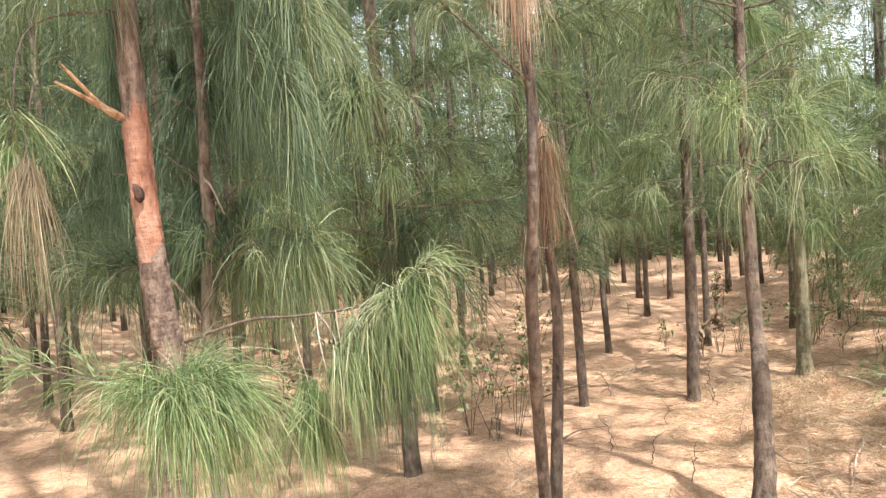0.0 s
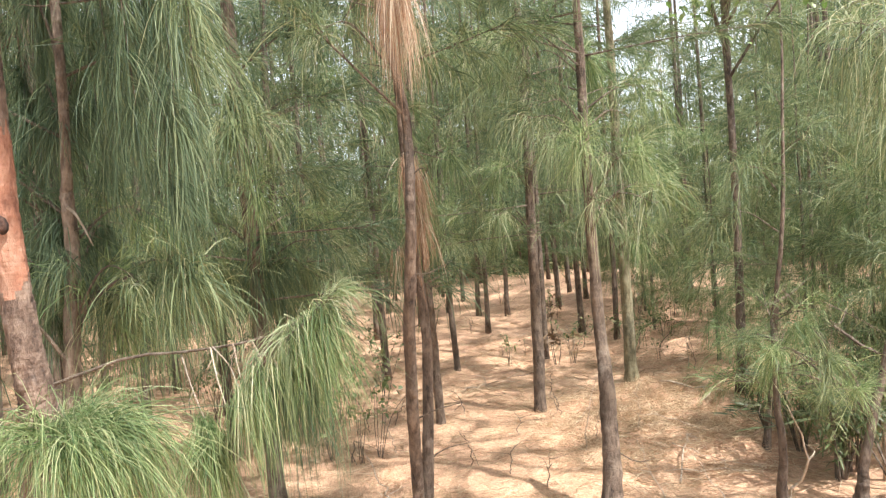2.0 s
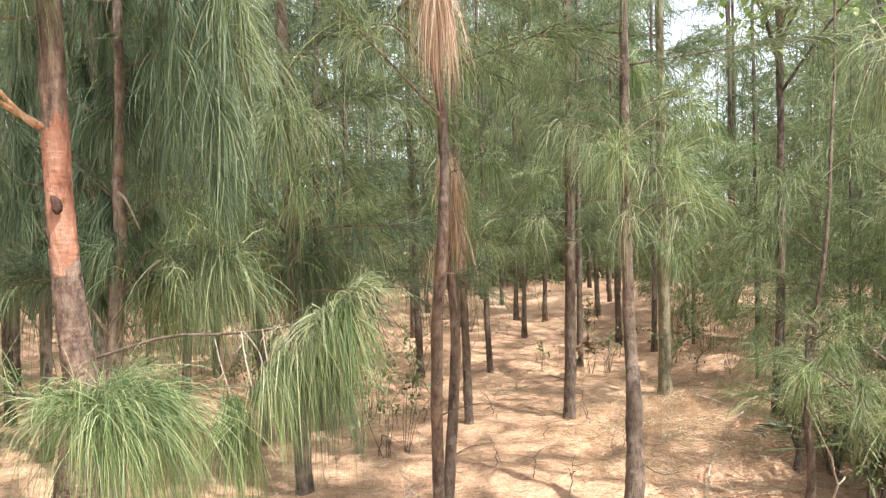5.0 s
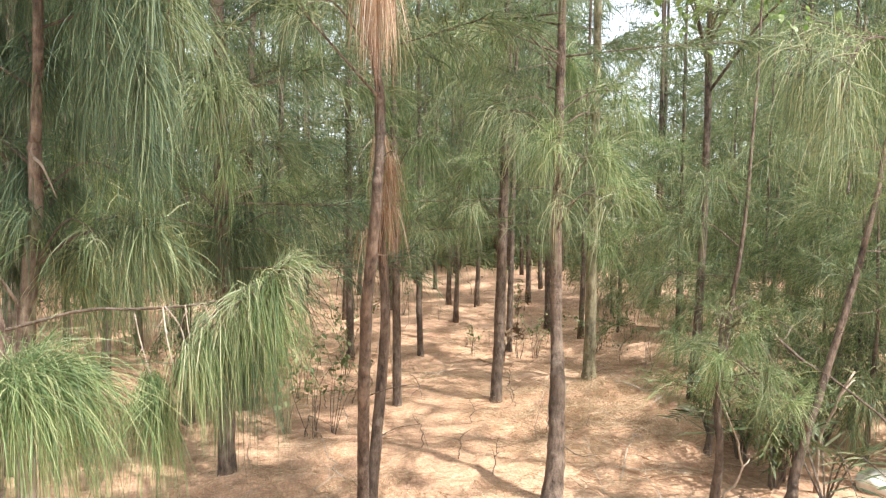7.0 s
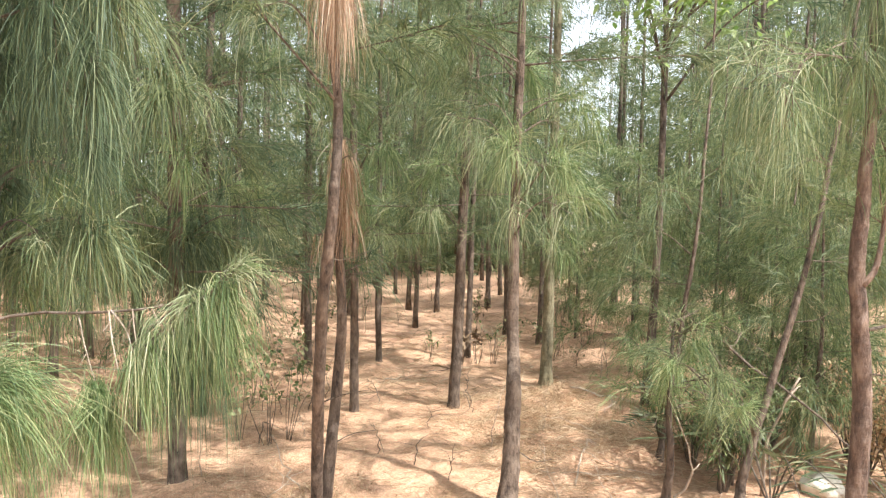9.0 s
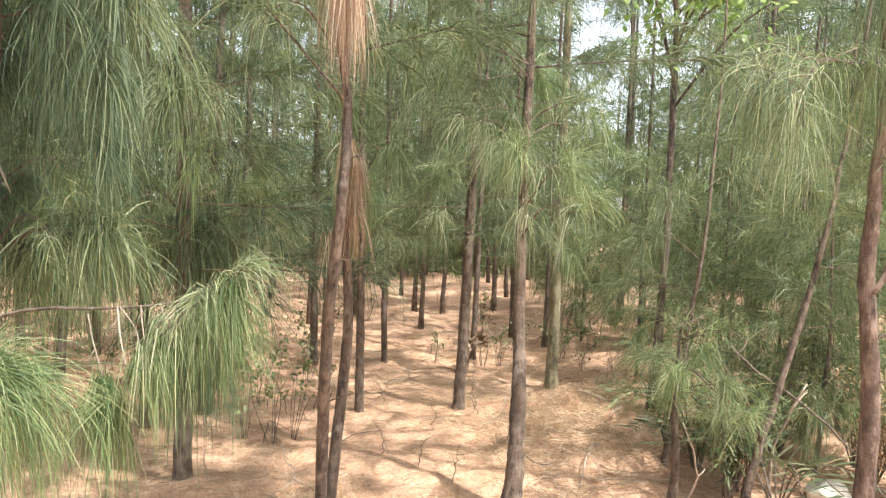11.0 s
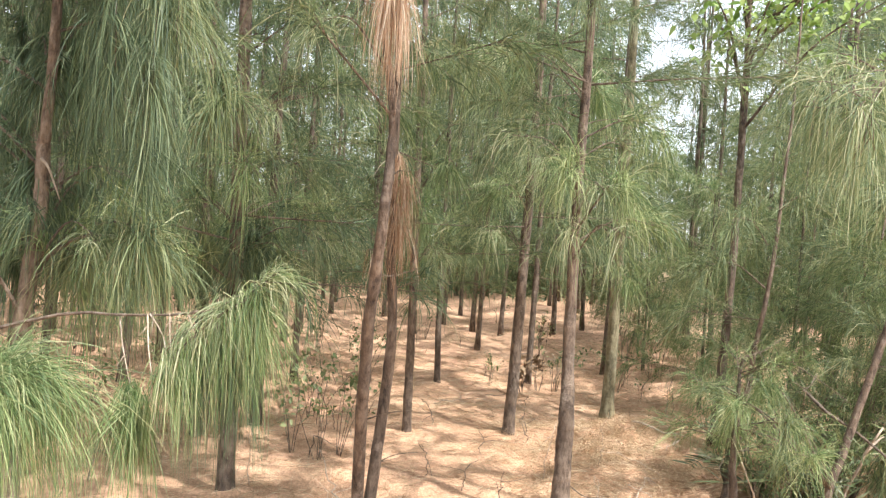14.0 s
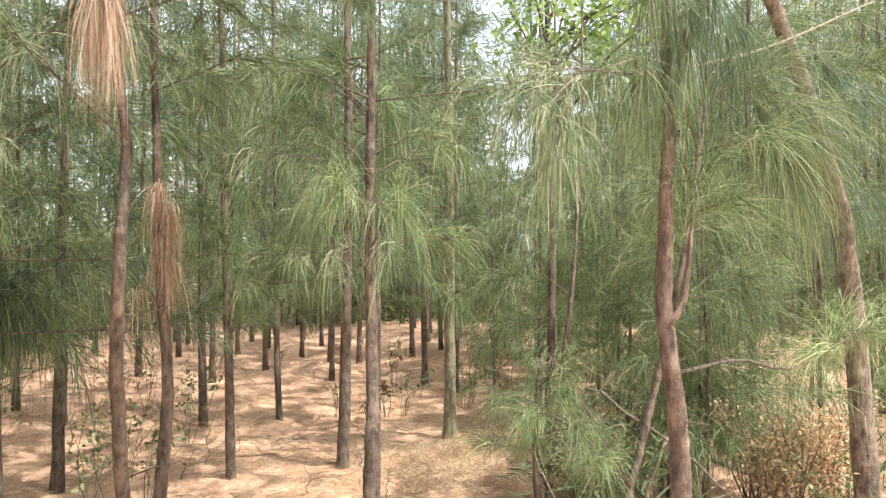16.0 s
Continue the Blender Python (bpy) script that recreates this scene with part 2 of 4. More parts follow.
def height(x, y):
    """The lie of the ground."""
    def step(a, b, v):
        u = min(max((v - a) / (b - a), 0), 1)
        return u * u * (3 - 2 * u)
    z = 0.06 * step(1.85, 2.75, x + 0.25 * math.sin(2.1 * y)) * step(3.2, 4.0, y) * (1 - step(5.8, 6.6, y))
    z += 0.16 * step(2.7, 4.6, x) * step(3.0, 7.0, y)
    z += 0.14 * step(6.5, 12.0, y)
    z += 0.05 * noise.noise((x * 0.6, y * 0.6, 0.3)) + 0.045 * noise.noise((x * 2.4, y * 2.4, 4.0))
    if -2.5 < x < 4.5 and 2.5 < y < 9.5:
        z += sum(h * math.exp(-((x - a) ** 2 + (y - b) ** 2) / (r * r)) for a, b, r, h in HEAPS if abs(x - a) < 2.5 * r and abs(y - b) < 2.5 * r)
    if 1.0 < x < 3.4 and 3.1 < y < 5.6:
        z += max(h * math.exp(-((x - a) ** 2 + (y - b) ** 2) / (r * r)) for a, b, r, h in TUMPS)
    near = math.exp(-((x - 1.2) / 6) ** 2 - ((y - 4.5) / 5) ** 2)
    z += near * (0.028 * noise.noise((x * 6.5, y * 6.5, 9.0)) + 0.009 * noise.noise((x * 15, y * 15, 2.0)))
    return z


# ---- ground ----
def lines(lo, hi, step, far):
    core = np.arange(lo, hi, step)
    grow = step * 1.35 ** np.arange(1, 60)
    out = np.cumsum(grow)
    out = out[out < far]
    return np.concatenate([lo - out[::-1], core, core[-1] + out])


gx, gy = lines(-5.0, 6.0, 0.06, 900), lines(0.8, 10.0, 0.06, 900)
GX, GY = np.meshgrid(gx, gy)
gv = np.stack([GX, GY, np.array([[height(x, y) for x in gx] for y in gy])], -1).reshape(-1, 3)
ii, jj = np.meshgrid(np.arange(len(gy) - 1), np.arange(len(gx) - 1), indexing="ij")
nx = len(gx)
gq = np.stack([ii * nx + jj, ii * nx + jj + 1, (ii + 1) * nx + jj + 1, (ii + 1) * nx + jj], -1).reshape(-1, 4)
tagged(new("ground", smooth(mesh_of("ground", gv, [gq], GROUND))), "sandy forest floor under a thick carpet of orange-brown fallen needles", "ground", "", "structure")


# ---- casuarina trees ----
def limb(rng, points, r0, r1, count, length, width, segs=3, start=0.3, droop=0.8, twigs=7, twig_len=0.18, spread=0.5, hang=0.0, fine=True, taper=0.0):
    """One branch: a tapered curved stick with side twigs, and the needles that hang from them."""
    line = spline(points, 12)
    wood = [tube(line, np.linspace(r0, r1, 12), 6) if fine else tube(line[[0, 5, 11]], [r0, 0.6 * r0, r1], 4)]
    ends, dirs = [], []
    along = np.gradient(line, axis=0)
    for i in range(twigs):
        u = start + (1 - start) * (i + rng.uniform(0, 0.9)) / twigs
        k = min(int(u * 11), 10)
        p = line[k] + (line[k + 1] - line[k]) * (u * 11 - k)
        d = unit(unit(along[k]) * 0.9 + rng.normal(0, spread, 3) + np.array([0, 0, 0.25]))
        ln = twig_len * rng.uniform(0.5, 1.2)
        tw = np.array([p, p + d * ln * 0.5, p + d * ln + np.array([0, 0, -0.15 * ln])])
        if fine:
            wood.append(tube(tw, [max(r1, 0.002) * 0.9, max(r1, 0.002) * 0.7, 0.0008], 4))
        for s in np.linspace(0.25, 1.0, 5):
            ends.append(tw[0] + (tw[2] - tw[0]) * s)
            dirs.append(d)
    ends.append(line[-1])
    dirs.append(unit(along[-1]))
    ends, dirs = np.array(ends), np.array(dirs)
    pick = rng.integers(0, len(ends), count)
    st = ends[pick] + rng.normal(0, 0.012, (count, 3))
    ways = dirs[pick] * (1 - 0.8 * hang) + rng.normal(0, 0.35 * (1 - 0.7 * hang), (count, 3)) + np.array([0, 0, -1.0]) * hang
    return joined(wood), strands(rng, st, ways, length * (1 + 0.35 * taper - taper * pick / len(ends)), width, droop, segs, 0.32 * (1 - 0.6 * hang))


def trunk_mesh(rng, points, dia, top, material, sides=12, rings=26):
    line = spline(points, rings)
    u = np.linspace(0, 1, rings)
    line[:, :2] += np.stack([np.interp(u, np.linspace(0, 1, 26), np.convolve(rng.normal(0, 0.012, 30), np.ones(5) / 5, "valid")) for _ in range(2)], 1)
    r = dia / 2 * (1 - u) + top / 2 * u
    r *= 1 + 0.4 * np.exp(-np.maximum(line[:, 2], 0) / 0.07)
    knots = 1 + 0.05 * np.maximum(0, np.interp(u, np.linspace(0, 1, 60), rng.normal(0, 1, 60)))
    return smooth(mesh_of("trunk", *tube(line, r * knots, sides, rng, 0.036), material)), line


def casuarina(seed, place, lean, dia, tall, low, label, reach=0.9, limbs=16, count=140, width=0.004, length=0.3, segs=3,
              bark=None, needles=None, per_limb=False, group="casuarina trees", via=None, skip=(), rings=None, sides=12):
    """A young casuarina: straight slim trunk, limbs all round from height low up (shortened at skip, for the camera's
    view), hanging needles.
    """
    rng = np.random.default_rng(seed)
    tree = thing("casuarina_tree", place, label, "tree", group)
    pts = via or [(0, 0, -0.08), (lean[0] * tall * 0.5 + rng.normal(0, 0.02), lean[1] * tall * 0.5 + rng.normal(0, 0.02), tall * 0.5), (lean[0] * tall, lean[1] * tall, tall)]
    me, line = trunk_mesh(rng, pts, dia, dia * 0.25, bark or BARK, sides if per_limb else 8, rings or (90 if per_limb else 20))
    child("trunk", me, tree)
    if per_limb:
        for z in np.linspace(0.4, max(1.9, min(low + 0.4, 2.6)), 8) + rng.uniform(-0.12, 0.12, 8):
            k = int(np.argmin(abs(line[:, 2] - z)))
            a, ln = rng.uniform(0, 6.28), rng.choice([0.04, 0.06, 0.1, 0.22])
            d = np.array([math.cos(a), math.sin(a), rng.uniform(-0.3, 0.5)])
            stub = spline([line[k], line[k] + d * ln * 0.5 + rng.normal(0, 0.1 * ln, 3), line[k] + d * ln], 6)
            child("dead_twig", smooth(mesh_of("dead_twig", *tube(stub, np.linspace(0.004, 0.0012, 6), 5), TWIG)), tree)
    wood, green, az = [], [], rng.uniform(0, 6.28)
    for i in range(limbs):
        az += 2.4 + rng.normal(0, 0.3)
        f = (i + rng.uniform(0, 0.8)) / limbs
        z = low + (tall - low) * f**1.25
        k = int(np.argmin(abs(line[:, 2] - z)))
        at = line[k]
        ln = reach * (1.05 - 0.55 * f) * rng.uniform(0.65, 1.15)
        out = np.array([math.cos(az), math.sin(az), 0])
        if any(abs((math.degrees(az) - a + 180) % 360 - 180) < b for a, b in skip):
            ln *= 0.3
        up = rng.uniform(-0.1, 0.25) + 0.5 * f
        path = [at, at + out * ln * 0.5 + np.array([0, 0, up * ln * 0.5]), at + out * ln + np.array([0, 0, up * ln * 0.72])]
        w, g = limb(rng, path, dia * 0.065, 0.002, count, length, width, segs, 0.15, 0.95, 9, 0.22, fine=per_limb)
        if per_limb:
            b = child("branch", smooth(mesh_of("branch", *w, TWIG)), tree)
            child("needles", mesh_of("needles", *g, needles or NEEDLE), b)
        else:
            wood.append(w)
            green.append(g)
    if not per_limb:
        child("branchwork", smooth(mesh_of("branchwork", *joined(wood), TWIG)), tree, "", "stuff")
        child("crown", mesh_of("crown", *joined(green), needles or NEEDLE), tree, "", "stuff")
    return tree


def add_branch(tree, seed, points, r0, r1, count, length, width, needles, label="", segs=4, start=0.5, droop=0.9, twigs=9, twig_len=0.12, spread=0.5, bark=None, hang=0.0, taper=0.0):
    """A branch placed by world points on a tree."""
    rng = np.random.default_rng(seed)
    o = np.array(tree.location)
    w, g = limb(rng, [np.array(p) - o for p in points], r0, r1, max(count, 1), length, width, segs, start, droop, twigs, twig_len, spread, hang, True, taper)
    b = child("branch", smooth(mesh_of("branch", *w, bark or TWIG)), tree)
    if count:
        child("needles", mesh_of("needles", *g, needles), b, label)
    return b


def add_spray(tree, seed, points, way, count, length, width, needles, label="", tufts=22, fan=0.22, r0=0.003, r1=0.0012, droop=1.0, segs=5, bark=None, lap=0.012, curl=0.06):
    """A twig with needles in loose tufts along it, each tuft with a lean and a length of its own."""
    rng = np.random.default_rng(seed)
    o = np.array(tree.location)
    line = spline([np.array(p) - o for p in points], 14)
    u = np.sort(rng.uniform(0.0, 13.0, tufts))
    roots = np.stack([np.interp(u, range(14), line[:, i]) for i in range(3)], 1)
    lean = np.array(way) + rng.normal(0, fan, (tufts, 3))
    reach = rng.uniform(0.55, 1.15, tufts)
    wood = [tube(line, np.linspace(r0, r1, 14), 6)]
    for p, d in zip(roots[::2], lean[::2]):
        q = p + unit(d) * rng.uniform(0.02, 0.05)
        wood.append(tube(np.array([p, 0.5 * (p + q) + rng.normal(0, 0.003, 3), q]), [r1, 0.8 * r1, 0.0006], 4))
    pick = rng.integers(0, tufts, count)
    v, f = strands(rng, roots[pick] + rng.normal(0, lap, (count, 3)), lean[pick], length * reach[pick], width, droop, segs, 0.16, curl)
    b = child("branch", smooth(mesh_of("branch", *joined(wood), bark or TWIG)), tree)
    child("needles", mesh_of("needles", v, f, needles), b, label)
    return b


TALL = "slim casuarina tree with rough brown bark and drooping green needles"
NEAR = dict(per_limb=True, segs=3, width=0.0042)
# the twin trunks beside the clearing
twin_a = casuarina(11, (0.38, 3.16, 0), (0, 0), 0.056, 6.2, 2.3, "slender casuarina tree with a hanging bunch of dead orange needles", 0.8, 13, 377,
                   via=[(0.0, 0.0, -0.05), (-0.03, -0.35, 1.0), (-0.015, -0.52, 1.55), (0.0, -0.47, 1.95), (-0.05, -0.45, 2.3), (-0.06, -0.3, 3.0), (0.0, 0.0, 6.2)], skip=[(225, 60)], **NEAR)
twin_b = casuarina(12, (0.42, 3.30, 0), (0, 0), 0.062, 6.0, 2.2, "casuarina tree with rough bark and rust-coloured dead needles on its trunk", 0.8, 13, 377,
                   via=[(0.0, 0.0, -0.05), (0.08, 0.0, 0.9), (0.03, -0.03, 1.7), (0.0, 0.0, 3.0), (0.0, 0.1, 6.0)], skip=[(225, 60)], **NEAR)
tree_g = casuarina(13, (1.385, 3.26, 0), (0, 0), 0.10, 6.8, 2.3, "straight casuarina tree with dark flaking bark beside a sunlit clearing", 0.85, 15, 377,
                   via=[(0.0, 0.0, -0.05), (0.05, 0.1, 0.6), (0.075, 0.19, 1.0), (0.06, 0.2, 2.7), (0.1, 0.25, 6.8)], skip=[(250, 60)], **NEAR)
tree_d = casuarina(14, (1.63, 5.07, 0.0), (0.005, 0.0), 0.092, 6.5, 1.65, TALL, 1.0, 24, 300, **NEAR)
tree_b = casuarina(15, (0.845, 5.06, -0.02), (-0.02, 0.0), 0.068, 5.8, 1.1, TALL, 0.95, 24, 300, **NEAR)
tree_c = casuarina(16, (1.355, 6.87, -0.02), (-0.015, 0.0), 0.066, 5.6, 1.0, TALL, 1.0, 24, 300, **NEAR)
tree_e = casuarina(17, (2.69, 5.65, 0.07), (-0.015, 0.0), 0.107, 6.6, 1.6, "casuarina tree with greenish lichen on its lower trunk", 1.05, 26, 300, bark=BARK_GREEN, skip=[(-35, 55)], **NEAR)
tree_h = casuarina(18, (-0.3, 3.86, -0.02), (-0.02, 0.0), 0.096, 6.2, 1.15, TALL, 1.1, 24, 300, needles=NEEDLE_SHADED, **NEAR)
tree_d2 = casuarina(19, (2.39, 7.1, 0.0), (0.01, 0.0), 0.07, 5.4, 1.15, TALL, 1.0, 22, 300, **NEAR)
tree_p = casuarina(20, (-0.65, 5.0, 0.0), (-0.02, 0.0), 0.075, 5.8, 1.2, TALL, 1.1, 24, 300, needles=NEEDLE_SHADED, **NEAR)

# the barked tree at the start, and its neighbour
bark_tree = casuarina(21, (-0.83, 2.12, 0), (0, 0), 0.16, 6.5, 2.15, "casuarina tree with a strip of orange bare wood", 0.8, 12, 348, bark=BARK_RED,
                      via=[(0.02, 0.0, -0.05), (-0.01, 0.0, 0.6), (0.02, 0.0, 1.0), (-0.03, 0.0, 2.0), (-0.1, 0.1, 6.5)], skip=[(270, 70)], rings=420, sides=40, **NEAR)
rng = np.random.default_rng(5)
bole = next(o for o in bark_tree.children if o.name.startswith("trunk")).data
bole.materials.append(STRIPPED)
for face in bole.polygons:
    q = face.center
    a = math.atan2(q.y, q.x + 0.02)
    lo = 1.43 + 0.03 * math.sin(2 * a + 1) + 0.05 * noise.noise((3 * a, 0, 1))
    hi = 1.83 + 0.05 * math.sin(a + 2) + 0.07 * noise.noise((3 * a, 5, 1))
    bare = lo < q.z < hi and noise.noise((q.x * 30, q.y * 30, q.z * 9)) < 0.42
    face.material_index = 1 if bare else 0
# The knot hole is a dark brown capped plug on the bark, not hollowed.
kv, kf = tube([(0.0, -0.03, 0.0), (0.001, -0.043, 0.0), (0.002, -0.049, 0.0)], [0.017, 0.015, 0.008], 12, rng, 0.14)
kv = kv * np.array([0.8, 1, 1.8]) + np.array([-0.005, -0.0225, 1.60]) + np.array([0.22, 0, 0]) * (-kv[:, 2:3])
child("knot_hole", smooth(mesh_of("knot_hole", kv, kf, KNOT_DARK)), bark_tree, "dark knot hole")
for n, (dx, dz) in enumerate(((-0.17, 0.16), (-0.19, 0.11))):
    sv, sf = tube(spline([(-0.03, -0.01, 1.82), (-0.09, -0.05, 1.86), (dx, -0.12, 1.82 + dz)], 8), np.linspace(0.012, 0.004, 8), 7, rng, 0.28)
    child("snag", mesh_of("snag", sv, sf, SPLINTER), bark_tree, "broken splintered branch stub")
pale_tree = casuarina(22, (-0.83, 2.47, 0), (0, 0), 0.07, 6.0, 2.3, "casuarina tree with a pale branch scar on its trunk", 0.7, 12, 377, bark=BARK_PALE, needles=NEEDLE_SHADED,
                      via=[(0, 0, -0.05), (0.0, 0, 1.0), (0.03, 0, 1.65), (0.05, 0, 2.2), (0.0, 0.1, 6.0)], skip=[(270, 50)], **NEAR)
# Unseen high boughs, added above the view to shade the ground at left.
for n, tip in enumerate(((-0.2, 1.5, 3.1), (0.05, 1.25, 3.7), (-0.55, 1.3, 2.9), (-0.75, 1.0, 3.3), (-0.3, 0.9, 3.9), (-0.1, 1.75, 3.6))):
    add_branch(bark_tree, 700 + n, [(-0.88, 2.14, tip[2] - 0.35), (0.5 * (tip[0] - 0.88), 0.5 * (tip[1] + 2.14), tip[2] - 0.08), tip], 0.009, 0.003, 330, 0.34, 0.0042, NEEDLE, "", 3, 0.25, 1.0, 12, 0.2)
pv, pf = tube(spline([(0.045, -0.03, 1.66), (0.08, -0.06, 1.63), (0.13, -0.09, 1.53)], 7), np.linspace(0.006, 0.002, 7), 6)
child("dead_twig", smooth(mesh_of("dead_twig", pv, pf, DRYWOOD)), pale_tree, "pale broken twig")
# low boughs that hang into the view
# The clump's sunlit top is painted: brighter and paler needle colours along it.
CLUMP = "bunch of long bright green needles with sunlight in the colour"
PALE_TOP = "pale tips and painted sun highlights atop a needle bunch"
add_branch(bark_tree, 31, [(-0.83, 2.14, 1.12), (-0.56, 2.1, 1.2), (-0.383, 2.0, 1.216), (-0.18, 1.885, 1.245), (-0.032, 1.81, 1.3), (0.03, 1.78, 1.36)], 0.0055, 0.0015, 0, 0.3, 0.002, NEEDLE_LIT, "", 4, 0.4, 1.0, 8, 0.05)
add_spray(bark_tree, 310, [(-0.12, 1.85, 1.255), (-0.032, 1.81, 1.3), (0.02, 1.785, 1.35)], (0.35, 0.0, -0.55), 620, 0.33, 0.0019, NEEDLE_LIT, CLUMP, 26, 0.26)
add_spray(bark_tree, 311, [(-0.04, 1.815, 1.29), (-0.113, 1.828, 1.235), (-0.19, 1.822, 1.159), (-0.245, 1.831, 1.09)], (0.12, -0.05, -0.9), 760, 0.24, 0.0019, NEEDLE_LIT, CLUMP, 34, 0.16)
add_spray(bark_tree, 316, [(-0.03, 1.8, 1.3), (-0.113, 1.81, 1.24), (-0.22, 1.815, 1.13)], (0.1, -0.15, -0.8), 230, 0.22, 0.0018, NEEDLE_PALE_LIT, PALE_TOP, 22, 0.22)
# Inner, lower strands: the clump's own shade, painted with the darker needle colour.
add_spray(bark_tree, 312, [(-0.02, 1.85, 1.25), (-0.1, 1.86, 1.19), (-0.2, 1.86, 1.1)], (0.12, 0.0, -0.9), 900, 0.33, 0.0019, NEEDLE_SHADED, "", 26, 0.16)
add_spray(bark_tree, 313, [(-0.048, 1.816, 1.293), (0.004, 1.787, 1.341), (0.05, 1.757, 1.38)], (0.45, -0.1, 0.35), 150, 0.24, 0.0017, NEEDLE_PALE_LIT, PALE_TOP, 14, 0.35, droop=0.8)
add_spray(bark_tree, 314, [(-0.335, 1.922, 1.06), (-0.31, 1.892, 0.99)], (0.02, 0.0, -0.8), 640, 0.37, 0.0019, NEEDLE_LIT, CLUMP, 20, 0.26)
add_spray(bark_tree, 315, [(-0.21, 1.85, 1.17), (-0.14, 1.82, 1.24), (-0.05, 1.8, 1.31)], (-0.25, -0.2, -0.5), 170, 0.2, 0.0017, NEEDLE_PALE_LIT, PALE_TOP, 16, 0.3)
for n, line in enumerate(([(-0.392, 2.01, 1.209), (-0.367, 1.962, 1.138), (-0.329, 1.909, 1.047)], [(-0.306, 1.953, 1.229), (-0.288, 1.904, 1.155), (-0.261, 1.854, 1.072)],
                          [(-0.242, 1.919, 1.237), (-0.234, 1.894, 1.194), (-0.224, 1.87, 1.152)], [(-0.3, 1.95, 1.23), (-0.255, 1.91, 1.18), (-0.235, 1.88, 1.13)], [(-0.19, 1.89, 1.243), (-0.17, 1.87, 1.2), (-0.165, 1.85, 1.17)])):
    add_spray(bark_tree, 360 + n, line, (0.1, 0, -1), 12, 0.1, 0.0016, NEEDLE_PALE_LIT, "", 4, 0.3, 0.0024, 0.0014, bark=DRYWOOD)
add_branch(bark_tree, 32, [(-0.83, 2.12, 0.99), (-0.70, 1.85, 1.06), (-0.58, 1.66, 1.10)], 0.009, 0.004, 1500, 0.3, 0.0019, NEEDLE_LIT, CLUMP, 5, 0.75, 1.0, 14, 0.12, 0.75)
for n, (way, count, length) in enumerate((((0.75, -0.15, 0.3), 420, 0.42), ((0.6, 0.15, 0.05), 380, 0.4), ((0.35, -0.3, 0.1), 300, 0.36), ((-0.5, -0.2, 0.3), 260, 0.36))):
    add_spray(bark_tree, 330 + n, [(-0.6, 1.7, 1.08), (-0.55, 1.68, 1.1), (-0.48, 1.68, 1.1)], way, count, length, 0.0019, NEEDLE_LIT if n % 2 == 0 else NEEDLE, CLUMP, 18, 0.3, droop=1.25)
add_branch(bark_tree, 33, [(-0.62, 1.7, 1.08), (-0.8, 1.66, 1.14), (-0.96, 1.63, 1.2)], 0.004, 0.0015, 220, 0.22, 0.0019, NEEDLE_LIT, CLUMP, 4, 0.2, 0.8, 6, 0.1)
add_branch(bark_tree, 35, [(-0.86, 2.1, 2.15), (-1.02, 1.9, 2.05), (-1.03, 1.8, 1.72)], 0.005, 0.002, 330, 0.28, 0.0018, NEEDLE_LIT, "", 5, 0.85, 1.0, 5, 0.05, 0.5, None, 0.3)
add_branch(bark_tree, 36, [(-1.02, 1.9, 1.9), (-1.0, 1.82, 1.75), (-0.97, 1.78, 1.66)], 0.003, 0.002, 190, 0.34, 0.0018, NEEDLE_GREY, "bunch of drying straw-coloured needles", 5, 0.7, 1.1, 6, 0.06, 0.5, None, 0.7)
# The curtain's shade is mostly painted, by the darker needle colour.
CURTAIN = "drooping needle curtain, mostly with shade put into its colour"
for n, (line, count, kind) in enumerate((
    ([(-0.6, 2.36, 2.72), (-0.53, 2.2, 2.5), (-0.5, 2.14, 2.2), (-0.48, 2.12, 1.92)], 620, NEEDLE_SHADED), ([(-0.5, 2.3, 2.74), (-0.42, 2.17, 2.5), (-0.38, 2.12, 2.15), (-0.37, 2.1, 1.85)], 600, NEEDLE_SHADED),
    ([(-0.45, 2.3, 2.74), (-0.36, 2.16, 2.5), (-0.32, 2.12, 2.25), (-0.315, 2.11, 2.02)], 380, NEEDLE), ([(-0.62, 2.4, 2.7), (-0.6, 2.3, 2.4), (-0.585, 2.28, 2.1), (-0.56, 2.26, 1.8)], 520, NEEDLE_SHADED),
    ([(-0.48, 2.36, 2.6), (-0.45, 2.28, 2.2), (-0.43, 2.25, 1.8), (-0.42, 2.24, 1.66)], 480, NEEDLE_SHADED), ([(-0.7, 2.55, 2.6), (-0.72, 2.6, 2.2), (-0.7, 2.6, 1.75)], 420, NEEDLE_SHADED),
    ([(-0.95, 2.6, 2.6), (-0.98, 2.7, 2.2), (-0.96, 2.7, 1.75)], 420, NEEDLE_SHADED), ([(-1.15, 2.6, 2.5), (-1.2, 2.65, 2.1), (-1.2, 2.6, 1.7)], 420, NEEDLE_SHADED))):
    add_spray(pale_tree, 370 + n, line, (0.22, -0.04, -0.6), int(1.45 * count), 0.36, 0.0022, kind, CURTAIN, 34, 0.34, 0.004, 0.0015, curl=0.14)
